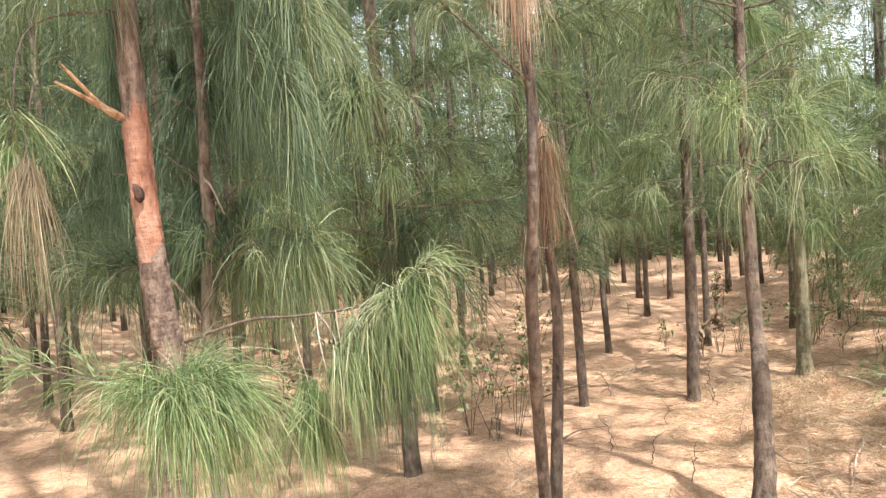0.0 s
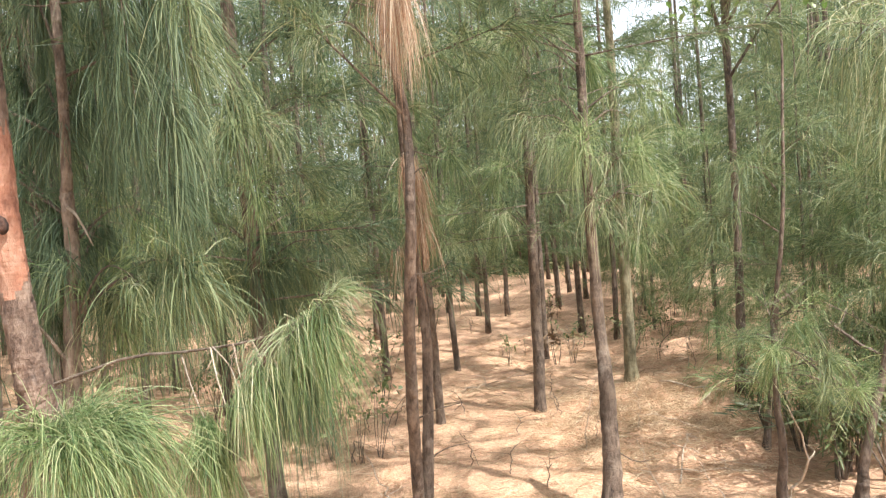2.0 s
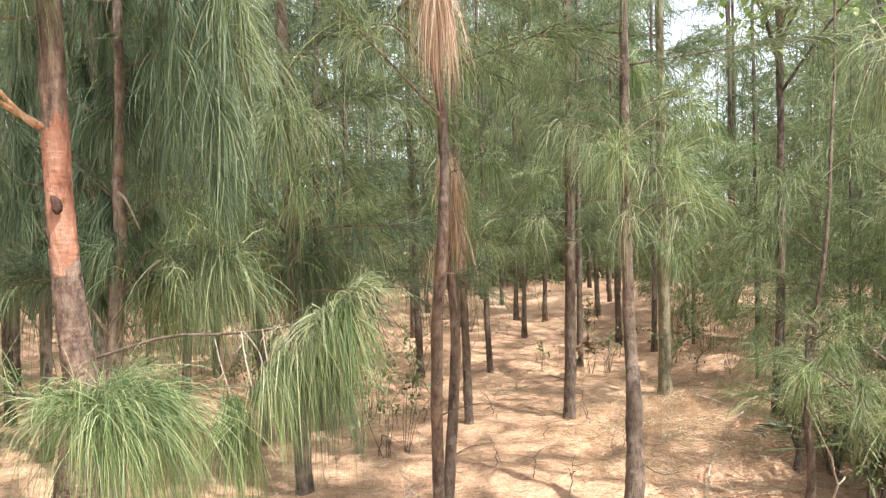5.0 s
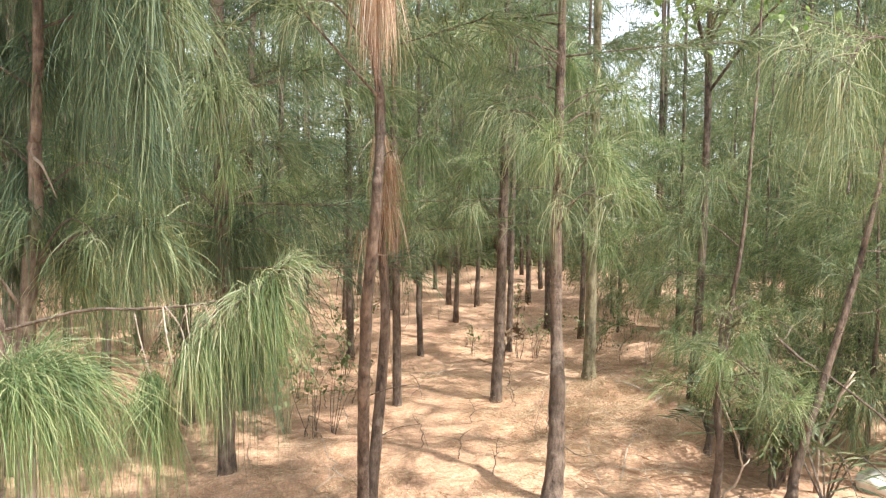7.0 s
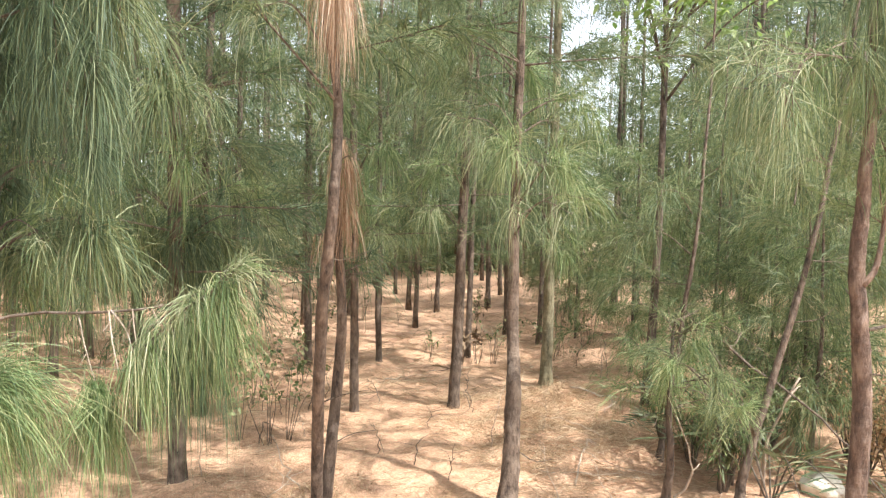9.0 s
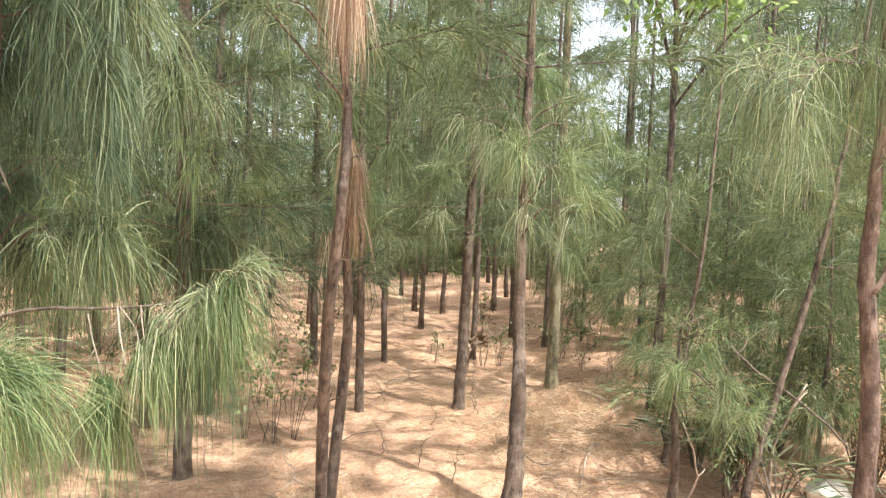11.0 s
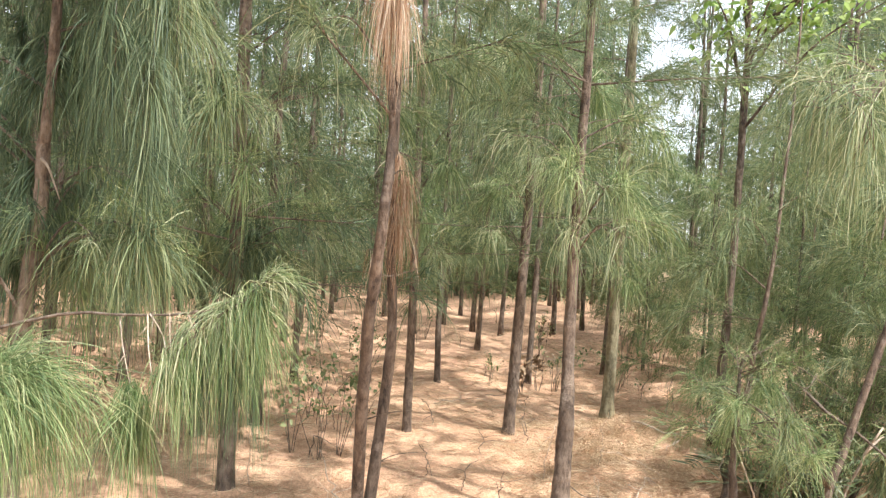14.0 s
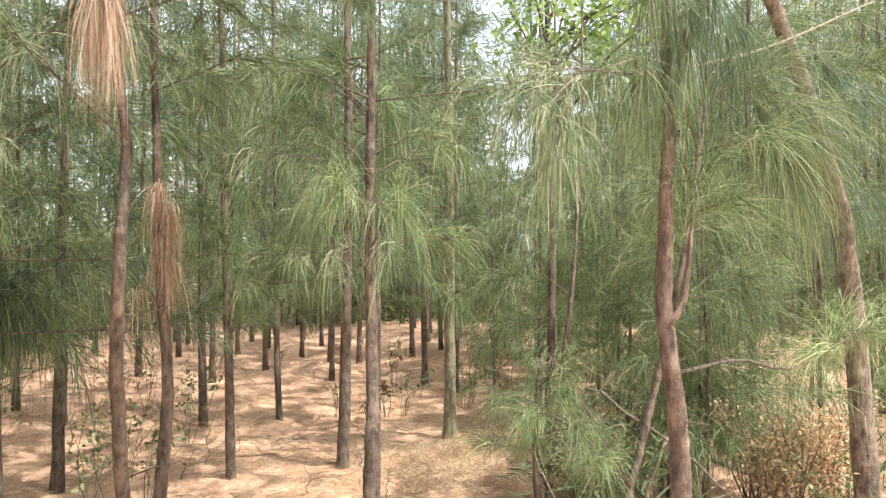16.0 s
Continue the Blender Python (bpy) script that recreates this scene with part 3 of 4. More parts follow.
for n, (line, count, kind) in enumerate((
    ([(-0.6, 2.42, 1.46), (-0.48, 2.3, 1.47), (-0.4, 2.22, 1.42)], 300, NEEDLE), ([(-0.8, 2.6, 1.5), (-0.84, 2.5, 1.53), (-0.8, 2.42, 1.48)], 280, NEEDLE_SHADED), ([(-0.8, 2.62, 1.3), (-0.7, 2.56, 1.36), (-0.62, 2.5, 1.3)], 260, NEEDLE),
    ([(-0.85, 2.6, 1.2), (-0.95, 2.55, 1.36), (-1.05, 2.5, 1.34)], 280, NEEDLE_SHADED), ([(-0.7, 2.7, 1.25), (-0.58, 2.66, 1.28), (-0.48, 2.62, 1.22)], 240, NEEDLE_SHADED), ([(-1.1, 2.7, 1.6), (-1.25, 2.6, 1.62), (-1.35, 2.5, 1.55)], 300, NEEDLE_SHADED))):
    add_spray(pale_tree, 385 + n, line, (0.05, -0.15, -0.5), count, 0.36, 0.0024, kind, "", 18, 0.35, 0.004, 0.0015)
for n, line in enumerate(([(-0.84, 2.1, 2.4), (-0.86, 2.02, 2.36), (-0.84, 1.98, 2.25)], [(-0.9, 2.1, 2.5), (-1.0, 2.0, 2.45), (-1.05, 1.95, 2.32)], [(-0.95, 2.1, 2.3), (-1.08, 2.05, 2.28), (-1.15, 2.0, 2.2)])):
    add_spray(bark_tree, 395 + n, line, (0.0, -0.1, -0.7), 130, 0.33, 0.0021, NEEDLE, "", 12, 0.3)
# Sprays behind, in the darker colour, to paint the upper left as shaded.
back = np.random.default_rng(66)
for n in range(14):
    bx, by, bz = back.uniform(-1.75, -0.7), back.uniform(2.65, 3.2), back.uniform(1.45, 2.75)
    add_spray(pale_tree, 720 + n, [(-0.8, 2.5, bz - 0.15), (0.5 * (bx - 0.8), 0.5 * (by + 2.5), bz + 0.06), (bx, by, bz)], (-0.1, 0.0, -0.6), 300, 0.38, 0.003, NEEDLE_SHADED, "", 20, 0.4, 0.006, 0.002, segs=3)
add_branch(pale_tree, 59, [(-0.79, 2.47, 2.2), (-0.9, 2.6, 2.42), (-1.02, 2.7, 2.25)], 0.006, 0.002, 500, 0.42, 0.003, NEEDLE_SHADED, "", 4, 0.2, 1.1, 12, 0.2)
add_branch(pale_tree, 39, [(-0.8, 2.47, 1.3), (-0.62, 2.4, 1.42), (-0.42, 2.3, 1.4)], 0.007, 0.003, 380, 0.36, 0.0036, NEEDLE, "", 5, 0.6, 1.1, 9, 0.1)
add_branch(pale_tree, 40, [(-0.8, 2.47, 1.1), (-0.95, 2.4, 1.35), (-1.15, 2.35, 1.35)], 0.007, 0.003, 300, 0.36, 0.0036, NEEDLE_SHADED, "", 5, 0.4, 1.1, 9, 0.14)
add_branch(tree_h, 41, [(-0.32, 3.86, 2.0), (-0.3, 2.9, 2.1), (-0.24, 2.42, 1.9)], 0.009, 0.003, 330, 0.34, 0.0038, NEEDLE, "", 5, 0.7, 1.1, 9, 0.1)
# dead bunches on the twin trunks
add_branch(twin_a, 42, [(0.345, 2.68, 2.3), (0.325, 2.52, 2.5), (0.33, 2.39, 2.46)], 0.006, 0.003, 560, 0.44, 0.0022, NEEDLE_DEAD, "hanging bunch of dead orange needles", 4, 0.55, 1.0, 12, 0.035, 0.6, None, 0.96)
for n, (bx, by, bz, k) in enumerate([(0.465, 3.2, 1.86, 110), (0.50, 3.22, 1.76, 110), (0.475, 3.2, 1.64, 100), (0.5, 3.22, 1.54, 80), (0.37, 3.2, 1.42, 36)]):
    add_branch(twin_b, 43 + 400 * n, [(0.45, 3.29, bz - 0.05), (0.5 * (0.45 + bx), 3.25, bz), (bx, by, bz)], 0.004, 0.002, k, 0.27, 0.0026, NEEDLE_DEAD, "rust-coloured dead needles", 4, 0.35, 1.0, 9, 0.05, 1.0, None, 0.9)
add_branch(twin_a, 44, [(0.375, 2.68, 1.96), (0.2, 2.6, 2.12), (0.0, 2.5, 2.3)], 0.006, 0.003, 160, 0.3, 0.0034, NEEDLE, "", 4, 0.6, 0.9, 6, 0.14)
# bunches in front of the straight tree
add_branch(tree_g, 45, [(1.45, 3.44, 1.7), (1.3, 3.1, 1.85), (1.17, 2.85, 1.82)], 0.007, 0.003, 300, 0.32, 0.0028, NEEDLE_LIT, "", 4, 0.55, 1.0, 9, 0.13)
add_branch(tree_g, 46, [(1.45, 3.44, 1.6), (1.47, 3.1, 1.8), (1.44, 2.9, 1.76)], 0.007, 0.003, 300, 0.32, 0.0028, NEEDLE_LIT, "", 4, 0.55, 1.0, 9, 0.13)
add_branch(tree_d, 47, [(1.63, 5.07, 2.0), (1.45, 4.5, 2.2), (1.25, 4.3, 2.22)], 0.006, 0.003, 420, 0.34, 0.0042, NEEDLE, "", 4, 0.4, 1.0, 9, 0.14)

# hanging tassels with pale tips, sun highlights put into their colour
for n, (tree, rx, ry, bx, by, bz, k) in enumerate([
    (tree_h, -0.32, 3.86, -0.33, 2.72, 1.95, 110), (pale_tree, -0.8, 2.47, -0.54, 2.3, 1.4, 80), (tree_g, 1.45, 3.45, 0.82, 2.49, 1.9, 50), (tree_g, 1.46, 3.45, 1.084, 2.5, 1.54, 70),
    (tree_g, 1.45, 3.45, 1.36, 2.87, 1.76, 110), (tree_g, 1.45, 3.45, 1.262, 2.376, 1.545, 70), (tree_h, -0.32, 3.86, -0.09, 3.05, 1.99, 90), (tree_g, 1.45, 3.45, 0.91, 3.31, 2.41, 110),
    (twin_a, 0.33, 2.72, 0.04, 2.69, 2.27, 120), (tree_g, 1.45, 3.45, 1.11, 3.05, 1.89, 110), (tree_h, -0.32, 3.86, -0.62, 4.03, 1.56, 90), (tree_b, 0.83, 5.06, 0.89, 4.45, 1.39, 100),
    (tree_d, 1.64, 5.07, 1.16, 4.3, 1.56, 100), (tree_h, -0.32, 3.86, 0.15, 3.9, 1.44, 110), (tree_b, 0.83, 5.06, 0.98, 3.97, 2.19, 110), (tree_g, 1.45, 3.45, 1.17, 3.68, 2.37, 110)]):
    add_branch(tree, 500 + n, [(rx, ry, bz - 0.1), (0.5 * (rx + bx), 0.5 * (ry + by), bz + 0.06), (bx, by, bz)], 0.005, 0.0015, k, 0.27, 0.0026, NEEDLE_PALE_LIT, "", 4, 0.72, 1.0, 6, 0.07, 0.6, None, 0.35)

# boughs that reach out between the rows, every other one painted as sunlit
for tree, (tx, ty), tips in (
    (tree_g, (1.45, 3.45), [(0.72, 3.72, 2.5), (0.97, 3.94, 2.3), (1.15, 3.64, 2.5), (1.16, 4.24, 2.65), (1.63, 3.74, 2.4), (2.0, 3.97, 2.1), (1.94, 3.49, 1.65), (1.17, 3.31, 2.1), (2.0, 3.62, 2.2)]),
    (tree_b, (0.83, 5.06), [(0.91, 4.31, 2.0), (1.1, 5.0, 1.45), (0.84, 4.9, 1.7), (0.81, 5.8, 1.3), (0.6, 4.6, 1.8)]),
    (tree_h, (-0.33, 3.86), [(0.6, 4.0, 2.25), (0.12, 3.44, 2.2), (-0.25, 3.46, 1.8), (0.0, 3.88, 1.85), (-0.64, 3.82, 1.6), (-0.24, 4.28, 1.6), (0.13, 4.5, 1.65), (0.0, 4.5, 1.3), (-0.67, 3.4, 1.3), (-0.4, 4.26, 1.4)]),
    (tree_p, (-0.7, 5.0), [(-0.3, 4.6, 1.4), (-1.1, 4.7, 1.5), (-0.8, 4.4, 1.2)]),
    (pale_tree, (-0.8, 2.47), [(-0.63, 3.0, 1.65), (-0.33, 2.77, 2.2), (-0.7, 2.56, 1.35)]),
    (tree_d, (1.64, 5.07), [(1.48, 5.35, 1.55), (2.19, 4.7, 1.5), (1.3, 4.6, 1.9), (1.8, 4.6, 2.0)]),
    (tree_e, (2.62, 5.65), [(2.51, 4.99, 1.3), (2.2, 5.3, 1.7)]),
    (tree_c, (1.3, 6.87), [(1.0, 6.4, 1.3), (1.6, 6.4, 1.35), (1.3, 6.2, 1.7)]),
):
    for n, (bx, by, bz) in enumerate(tips):
        root = (tx, ty, bz - 0.12)
        add_branch(tree, 300 + n, [root, (0.5 * (tx + bx), 0.5 * (ty + by), bz + 0.02), (bx, by, bz)], 0.006, 0.002, 300, 0.36, 0.0038, NEEDLE if n % 2 else NEEDLE_LIT, "", 3, 0.3, 1.0, 10, 0.17)

# low hanging sprays between the left rows
low = np.random.default_rng(41)
for n in range(20):
    bx, by, bz = low.uniform(-1.7, 0.05), low.uniform(3.7, 5.3), low.uniform(1.1, 1.4)
    tree, (tx, ty) = (tree_h, (-0.33, 3.86)) if bx > -0.75 and by < 4.6 else (tree_p, (-0.7, 5.0))
    add_spray(tree, 740 + n, [(tx, ty, bz + 0.05), (0.5 * (tx + bx), 0.5 * (ty + by), bz + 0.14), (bx, by, bz)], (0.0, -0.1, -0.5), 230, 0.42, 0.0038, (NEEDLE_SHADED, NEEDLE)[n % 2], "", 18, 0.4, 0.006, 0.002, segs=3)

# the near tree by the end of the walk
fork_tree = casuarina(23, (1.89, 1.6, 0), (0, 0), 0.066, 5.8, 3.0, "casuarina tree with smooth reddish bark and a low fork", 0.7, 7, 348, bark=BARK_RED, skip=[(225, 80)],
                      via=[(0, 0, -0.05), (-0.015, 0, 0.9), (-0.05, 0, 1.36), (-0.03, 0, 1.8), (0.0, 0.05, 2.6), (0.05, 0.1, 5.8)], **NEAR)
add_branch(fork_tree, 51, [(1.845, 1.59, 1.34), (1.885, 1.58, 1.40), (1.91, 1.58, 1.55), (1.97, 1.6, 1.95)], 0.012, 0.004, 850, 0.33, 0.0021, NEEDLE_LIT, "", 4, 0.6, 0.95, 12, 0.2, 0.7, BARK_RED)
add_branch(fork_tree, 52, [(1.86, 1.6, 2.02), (1.64, 1.53, 2.0), (1.5, 1.47, 1.97), (1.42, 1.44, 1.9), (1.44, 1.45, 1.8)], 0.0032, 0.0015, 150, 0.24, 0.002, NEEDLE_PALE_LIT, "bunch of pale drooping needles", 5, 0.45, 1.0, 10, 0.12, 0.6, TWIG)
add_branch(fork_tree, 60, [(1.7, 1.55, 2.0), (1.56, 1.5, 1.99), (1.4, 1.46, 1.96), (1.3, 1.45, 1.88)], 0.0025, 0.0012, 190, 0.3, 0.0021, NEEDLE, "", 5, 0.1, 0.95, 12, 0.14, 0.8)
add_branch(fork_tree, 53, [(1.88, 1.6, 1.85), (2.08, 1.62, 2.02), (2.3, 1.6, 1.98)], 0.006, 0.002, 1250, 0.38, 0.0021, NEEDLE, "", 5, 0.2, 0.95, 12, 0.2)
add_branch(fork_tree, 54, [(1.9, 1.62, 1.2), (2.15, 1.66, 1.22), (2.4, 1.7, 1.18), (2.8, 1.75, 1.3)], 0.006, 0.002, 520, 0.34, 0.0024, NEEDLE_LIT, "", 4, 0.82, 0.9, 9, 0.14, 0.6)
add_branch(fork_tree, 56, [(1.94, 1.59, 1.72), (2.1, 1.6, 1.85), (2.28, 1.58, 1.8)], 0.004, 0.002, 700, 0.36, 0.0021, NEEDLE, "", 4, 0.3, 1.0, 10, 0.16)

# Some sprays get the lit or shaded needle colour to set how bright they look.
VEIL = "loose veil of pale drooping needles"
for n, (line, way, count, kind) in enumerate((
    ([(1.86, 1.6, 2.5), (1.8, 1.48, 2.46), (1.76, 1.42, 2.36)], (-0.1, -0.1, -0.7), 150, NEEDLE), ([(1.88, 1.6, 2.3), (1.86, 1.48, 2.3), (1.86, 1.42, 2.2)], (0.0, -0.15, -0.7), 200, NEEDLE_SHADED),
    ([(1.88, 1.6, 2.14), (1.84, 1.5, 2.12), (1.8, 1.44, 2.02)], (0.0, -0.1, -0.7), 190, NEEDLE), ([(1.9, 1.6, 2.2), (1.96, 1.5, 2.2), (2.0, 1.46, 2.1)], (0.1, -0.1, -0.7), 170, NEEDLE_SHADED),
    ([(1.76, 1.6, 2.07), (1.66, 1.58, 2.03), (1.55, 1.56, 1.98)], (-0.1, -0.1, -0.7), 150, NEEDLE_LIT), ([(1.55, 1.58, 1.98), (1.43, 1.55, 1.9), (1.3, 1.52, 1.88)], (-0.15, -0.05, -0.7), 170, NEEDLE),
    ([(1.86, 1.6, 2.28), (1.78, 1.54, 2.28), (1.68, 1.43, 2.2)], (0.0, -0.1, -0.7), 190, NEEDLE), ([(1.86, 1.6, 2.0), (1.74, 1.52, 2.02), (1.64, 1.42, 1.96)], (0.05, -0.1, -0.7), 170, NEEDLE),
    ([(1.86, 1.6, 2.5), (1.76, 1.52, 2.48), (1.66, 1.42, 2.42)], (0.0, -0.1, -0.7), 190, NEEDLE),
    ([(1.52, 1.57, 1.93), (1.503, 1.55, 1.86)], (0.0, -0.1, -0.8), 70, NEEDLE_PALE_LIT), ([(1.5, 1.63, 2.04), (1.462, 1.64, 2.03), (1.44, 1.62, 2.0)], (0.0, -0.1, -0.6), 60, NEEDLE_PALE_LIT))):
    add_spray(fork_tree, 620 + n, line, way, count, 0.32, 0.0021, kind, VEIL, 14, 0.34, 0.0028, 0.0014, bark=DRYWOOD if n in (4, 9) else None)
add_spray(fork_tree, 640, [(1.9, 1.6, 2.05), (2.2, 1.58, 2.14), (2.6, 1.56, 2.32)], (0, 0, -1), 20, 0.1, 0.002, NEEDLE_PALE_LIT, "", 4, 0.3, 0.005, 0.002, bark=DRYWOOD)

# More boughs out of view, placed along the sun's rays to shade ground at left.
for n, tip in enumerate(((1.45, 2.35, 3.5), (1.2, 2.6, 3.2), (1.55, 2.0, 4.0), (1.0, 2.15, 3.8), (0.85, 2.4, 3.4), (0.7, 2.0, 3.7), (1.2, 1.8, 4.3), (1.0, 1.4, 3.4), (1.35, 1.3, 3.3), (0.6, 1.55, 3.5))):
    add_branch(fork_tree, 650 + n, [(1.87, 1.62, tip[2] - 0.3), (0.5 * (tip[0] + 1.87), 0.5 * (tip[1] + 1.62), tip[2] - 0.05), tip], 0.009, 0.003, 420, 0.34, 0.005, NEEDLE, "", 3, 0.25, 1.0, 12, 0.22)

# the leaning stems and the thicket on the bank
lean_tree = casuarina(24, (2.52, 2.9, 0.05), (0, 0), 0.055, 3.0, 1.3, "leaning young casuarina at the edge of a thicket", 0.6, 3, 200,
                      via=[(0, 0, -0.05), (0.08, 0, 0.35), (0.45, 0, 1.6), (0.75, 0.1, 3.0)], skip=[(225, 60)], **NEAR)
thin_tree = casuarina(25, (2.52, 3.6, 0.08), (0, 0), 0.04, 3.1, 1.0, "thin young casuarina at the edge of a thicket", 0.5, 4, 170,
                      via=[(0, 0, -0.05), (0.1, 0, 0.75), (0.23, 0, 1.7), (0.35, 0.1, 3.1)], **NEAR)
stem_tree = casuarina(26, (2.17, 3.0, 0.03), (0, 0), 0.05, 1.0, 0.55, "young casuarina shoot sprouting from a dark stump", 0.3, 7, 130, 0.0028, 0.22, needles=NEEDLE_LIT, per_limb=True)
for n, (hub, count) in enumerate((((2.06, 2.845, 0.83), 330), ((2.231, 2.7, 0.793), 260), ((2.249, 2.6, 0.68), 200), ((1.99, 2.963, 0.883), 260), ((2.244, 2.91, 0.915), 300), ((2.33, 2.85, 0.6), 240), ((2.15, 3.0, 0.68), 240))):
    hx, hy, hz = hub
    add_spray(lean_tree, 550 + n, [(2.62, 2.9, 0.42), (0.5 * (2.62 + hx), 0.5 * (2.9 + hy), 0.5 * (0.5 + hz) + 0.04), (0.15 * 2.62 + 0.85 * hx, 0.15 * 2.9 + 0.85 * hy, hz), hub], (-0.1, -0.2, 0.05), 12, 0.1, 0.0022, NEEDLE, "", 4, 0.4, 0.006, 0.0022)
    add_spray(lean_tree, 560 + n, [(hx + 0.06, hy + 0.02, hz - 0.01), hub, (hx - 0.05, hy - 0.02, hz + 0.01)], (-0.15, -0.2, 0.1), count, 0.26, 0.0023, NEEDLE_LIT if n % 2 == 0 else NEEDLE, "radiating tuft of fine pale green needles", 16, 0.75, 0.0022, 0.0012, 0.75)
for n, line in enumerate(([(2.36, 2.889, 1.03), (2.53, 2.85, 0.93), (2.7, 2.9, 0.84)], [(2.18, 2.93, 1.1), (2.27, 2.9, 0.98), (2.34, 2.89, 0.88), (2.6, 2.9, 0.6)], [(2.5, 2.9, 0.98), (2.42, 2.86, 0.92), (2.3, 2.8, 0.96)])):
    add_spray(lean_tree, 575 + n, line, (0, 0, -1), 8, 0.06, 0.002, NEEDLE_GREY, "", 4, 0.5, 0.0028, 0.0014)
for tree, (tx, ty), tips in ((thin_tree, (2.68, 3.6), [(2.25, 3.58, 1.45), (2.25, 3.34, 1.7)]), (lean_tree, (2.82, 2.93), [(2.95, 3.0, 1.15), (3.1, 3.2, 1.75)])):
    for n, (bx, by, bz) in enumerate(tips):
        add_branch(tree, 340 + n, [(tx, ty, bz - 0.1), (0.5 * (tx + bx), 0.5 * (ty + by), bz + 0.03), (bx, by, bz)], 0.005, 0.002, 280, 0.34, 0.0034, NEEDLE, "", 3, 0.3, 1.0, 10, 0.17)
grey_tree = casuarina(27, (3.83, 2.6, 0.0), (0, 0), 0.12, 5.2, 3.2, "thick casuarina trunk with pale mottled bark, bent over", 0.4, 2, 120, bark=BARK_PALE, via=[(0, 0, -0.05), (-0.12, 0, 1.5), (-0.36, -0.1, 2.0), (-0.7, -0.2, 2.55), (-1.1, -0.2, 3.3), (-1.6, 0, 5.2)], **NEAR)
# Dark sprays added here: the shade of this corner is put into their colour.
for n, (bx, by, bz) in enumerate(((3.75, 2.95, 2.3), (4.1, 3.1, 2.6), (4.3, 3.3, 2.1), (3.9, 3.3, 2.75), (4.5, 3.0, 2.5), (4.2, 2.8, 1.9))):
    add_spray(grey_tree, 780 + n, [(3.6, 2.55, bz - 0.3), (0.5 * (3.6 + bx), 0.5 * (2.55 + by), bz), (bx, by, bz)], (0.1, 0.0, -0.5), 260, 0.4, 0.0032, NEEDLE_SHADED, "", 18, 0.4, 0.006, 0.002, segs=3)

# the plantation behind, in uneven rows
KINDS = []
for n in range(8):
    KINDS.append(casuarina(60 + n, (0, -30 - 3 * n, 0), (random.uniform(-0.03, 0.02), random.uniform(-0.02, 0.02)), random.uniform(0.065, 0.095),
                           random.uniform(5.4, 7.0), random.uniform(0.85, 1.3), TALL, random.uniform(1.0, 1.2), 24, 92, width=0.0112, length=0.42, segs=2,
                           needles=(NEEDLE, NEEDLE_SHADED, NEEDLE)[n % 3]))
# Finer trees for the near left, their shade painted in by the darker needles.
FINE = []
for n in range(3):
    FINE.append(casuarina(80 + n, (0, -60 - 3 * n, 0), (random.uniform(-0.03, 0.02), 0.0), random.uniform(0.07, 0.09), random.uniform(5.6, 6.6), random.uniform(0.9, 1.2), TALL, 1.05, 24, 185, width=0.0054, length=0.38, segs=2,
                          needles=NEEDLE_SHADED))
FIXED = [(2.26, 9.07), (0.78, 9.4), (0.67, 7.15), (3.45, 7.6), (-3.83, 6.06), (-3.12, 5.18), (-4.05, 5.5), (-4.0, 6.6), (-0.65, 7.72), (2.53, 10.67),
         (-0.15, 10.04), (1.77, 12.6), (4.75, 12.5), (4.3, 11.2), (5.4, 8.6), (5.5, 9.4), (-0.08, 7.0), (-0.3, 5.4), (-1.5, 4.2), (-1.9, 5.6), (-2.6, 6.8),
         (-3.0, 3.4), (-2.1, 4.9), (5.0, 5.8), (6.0, 3.0), (-3.4, 4.3), (-2.8, 5.9), (-1.6, 6.6), (-4.6, 4.6), (-5.0, 7.0), (-3.4, 7.3), (-2.3, 8.0), (-1.2, 8.4)]
spots = [(x, y) for x, y in FIXED]
near_ones = [(0.4, 3.2), (1.4, 3.3), (1.63, 5.07), (0.85, 5.06), (1.36, 6.87), (2.69, 5.65), (-0.3, 3.86), (2.4, 7.1), (-0.65, 5), (-0.83, 2.2), (1.89, 1.6), (2.6, 3), (3.8, 2.6)]


def open_way(x, y):
    """The bare lane between two rows, and canopy gaps cut along the camera's bearings."""
    gap = abs(x * math.cos(radians(27.4)) - y * math.sin(radians(27.4))) < 1.2 and y > 5
    thin = abs(x * math.cos(radians(34)) - y * math.sin(radians(34))) < 0.8 and y > 7
    lane = abs(x - (1.75 + 0.13 * y)) < 0.45 and y < 15
    return lane or gap or thin


row = random.Random(8)
y = 7.6
while y < 15.5:
    x = -0.72 * y - 2
    while x < 0.95 * y + 3:
        px, py = x + row.gauss(0, 0.18), y + row.gauss(0, 0.2)
        x += 1.2 * row.uniform(0.85, 1.3)
        if open_way(px, py) or min((px - a) ** 2 + (py - b) ** 2 for a, b in spots + near_ones) < 0.6:
            continue
        spots.append((px, py))
    y += 1.25
# trees added beside the camera: left ones mostly unseen, for shade; right ones cover bright sky
for px, py in [(-2.6, 1.2), (-3.6, 2.6), (-4.5, -0.5), (6.4, 6.8), (6.6, 4.7), (7.6, 5.6), (8.2, 4.1), (7.3, 3.4), (9.2, 6.4), (-4.8, 3.6), (-5.4, 5.0)]:
    spots.append((px, py))
for n, (px, py) in enumerate(spots):
    s = row.uniform(0.9, 1.1)
    ob = copy_thing(FINE[n % 3] if px * px + py * py < 36 else KINDS[n % 8], pose(px, py, height(px, py) - 0.02, 0, 0, row.uniform(0, 360)))
    ob.scale = (s, s, s)
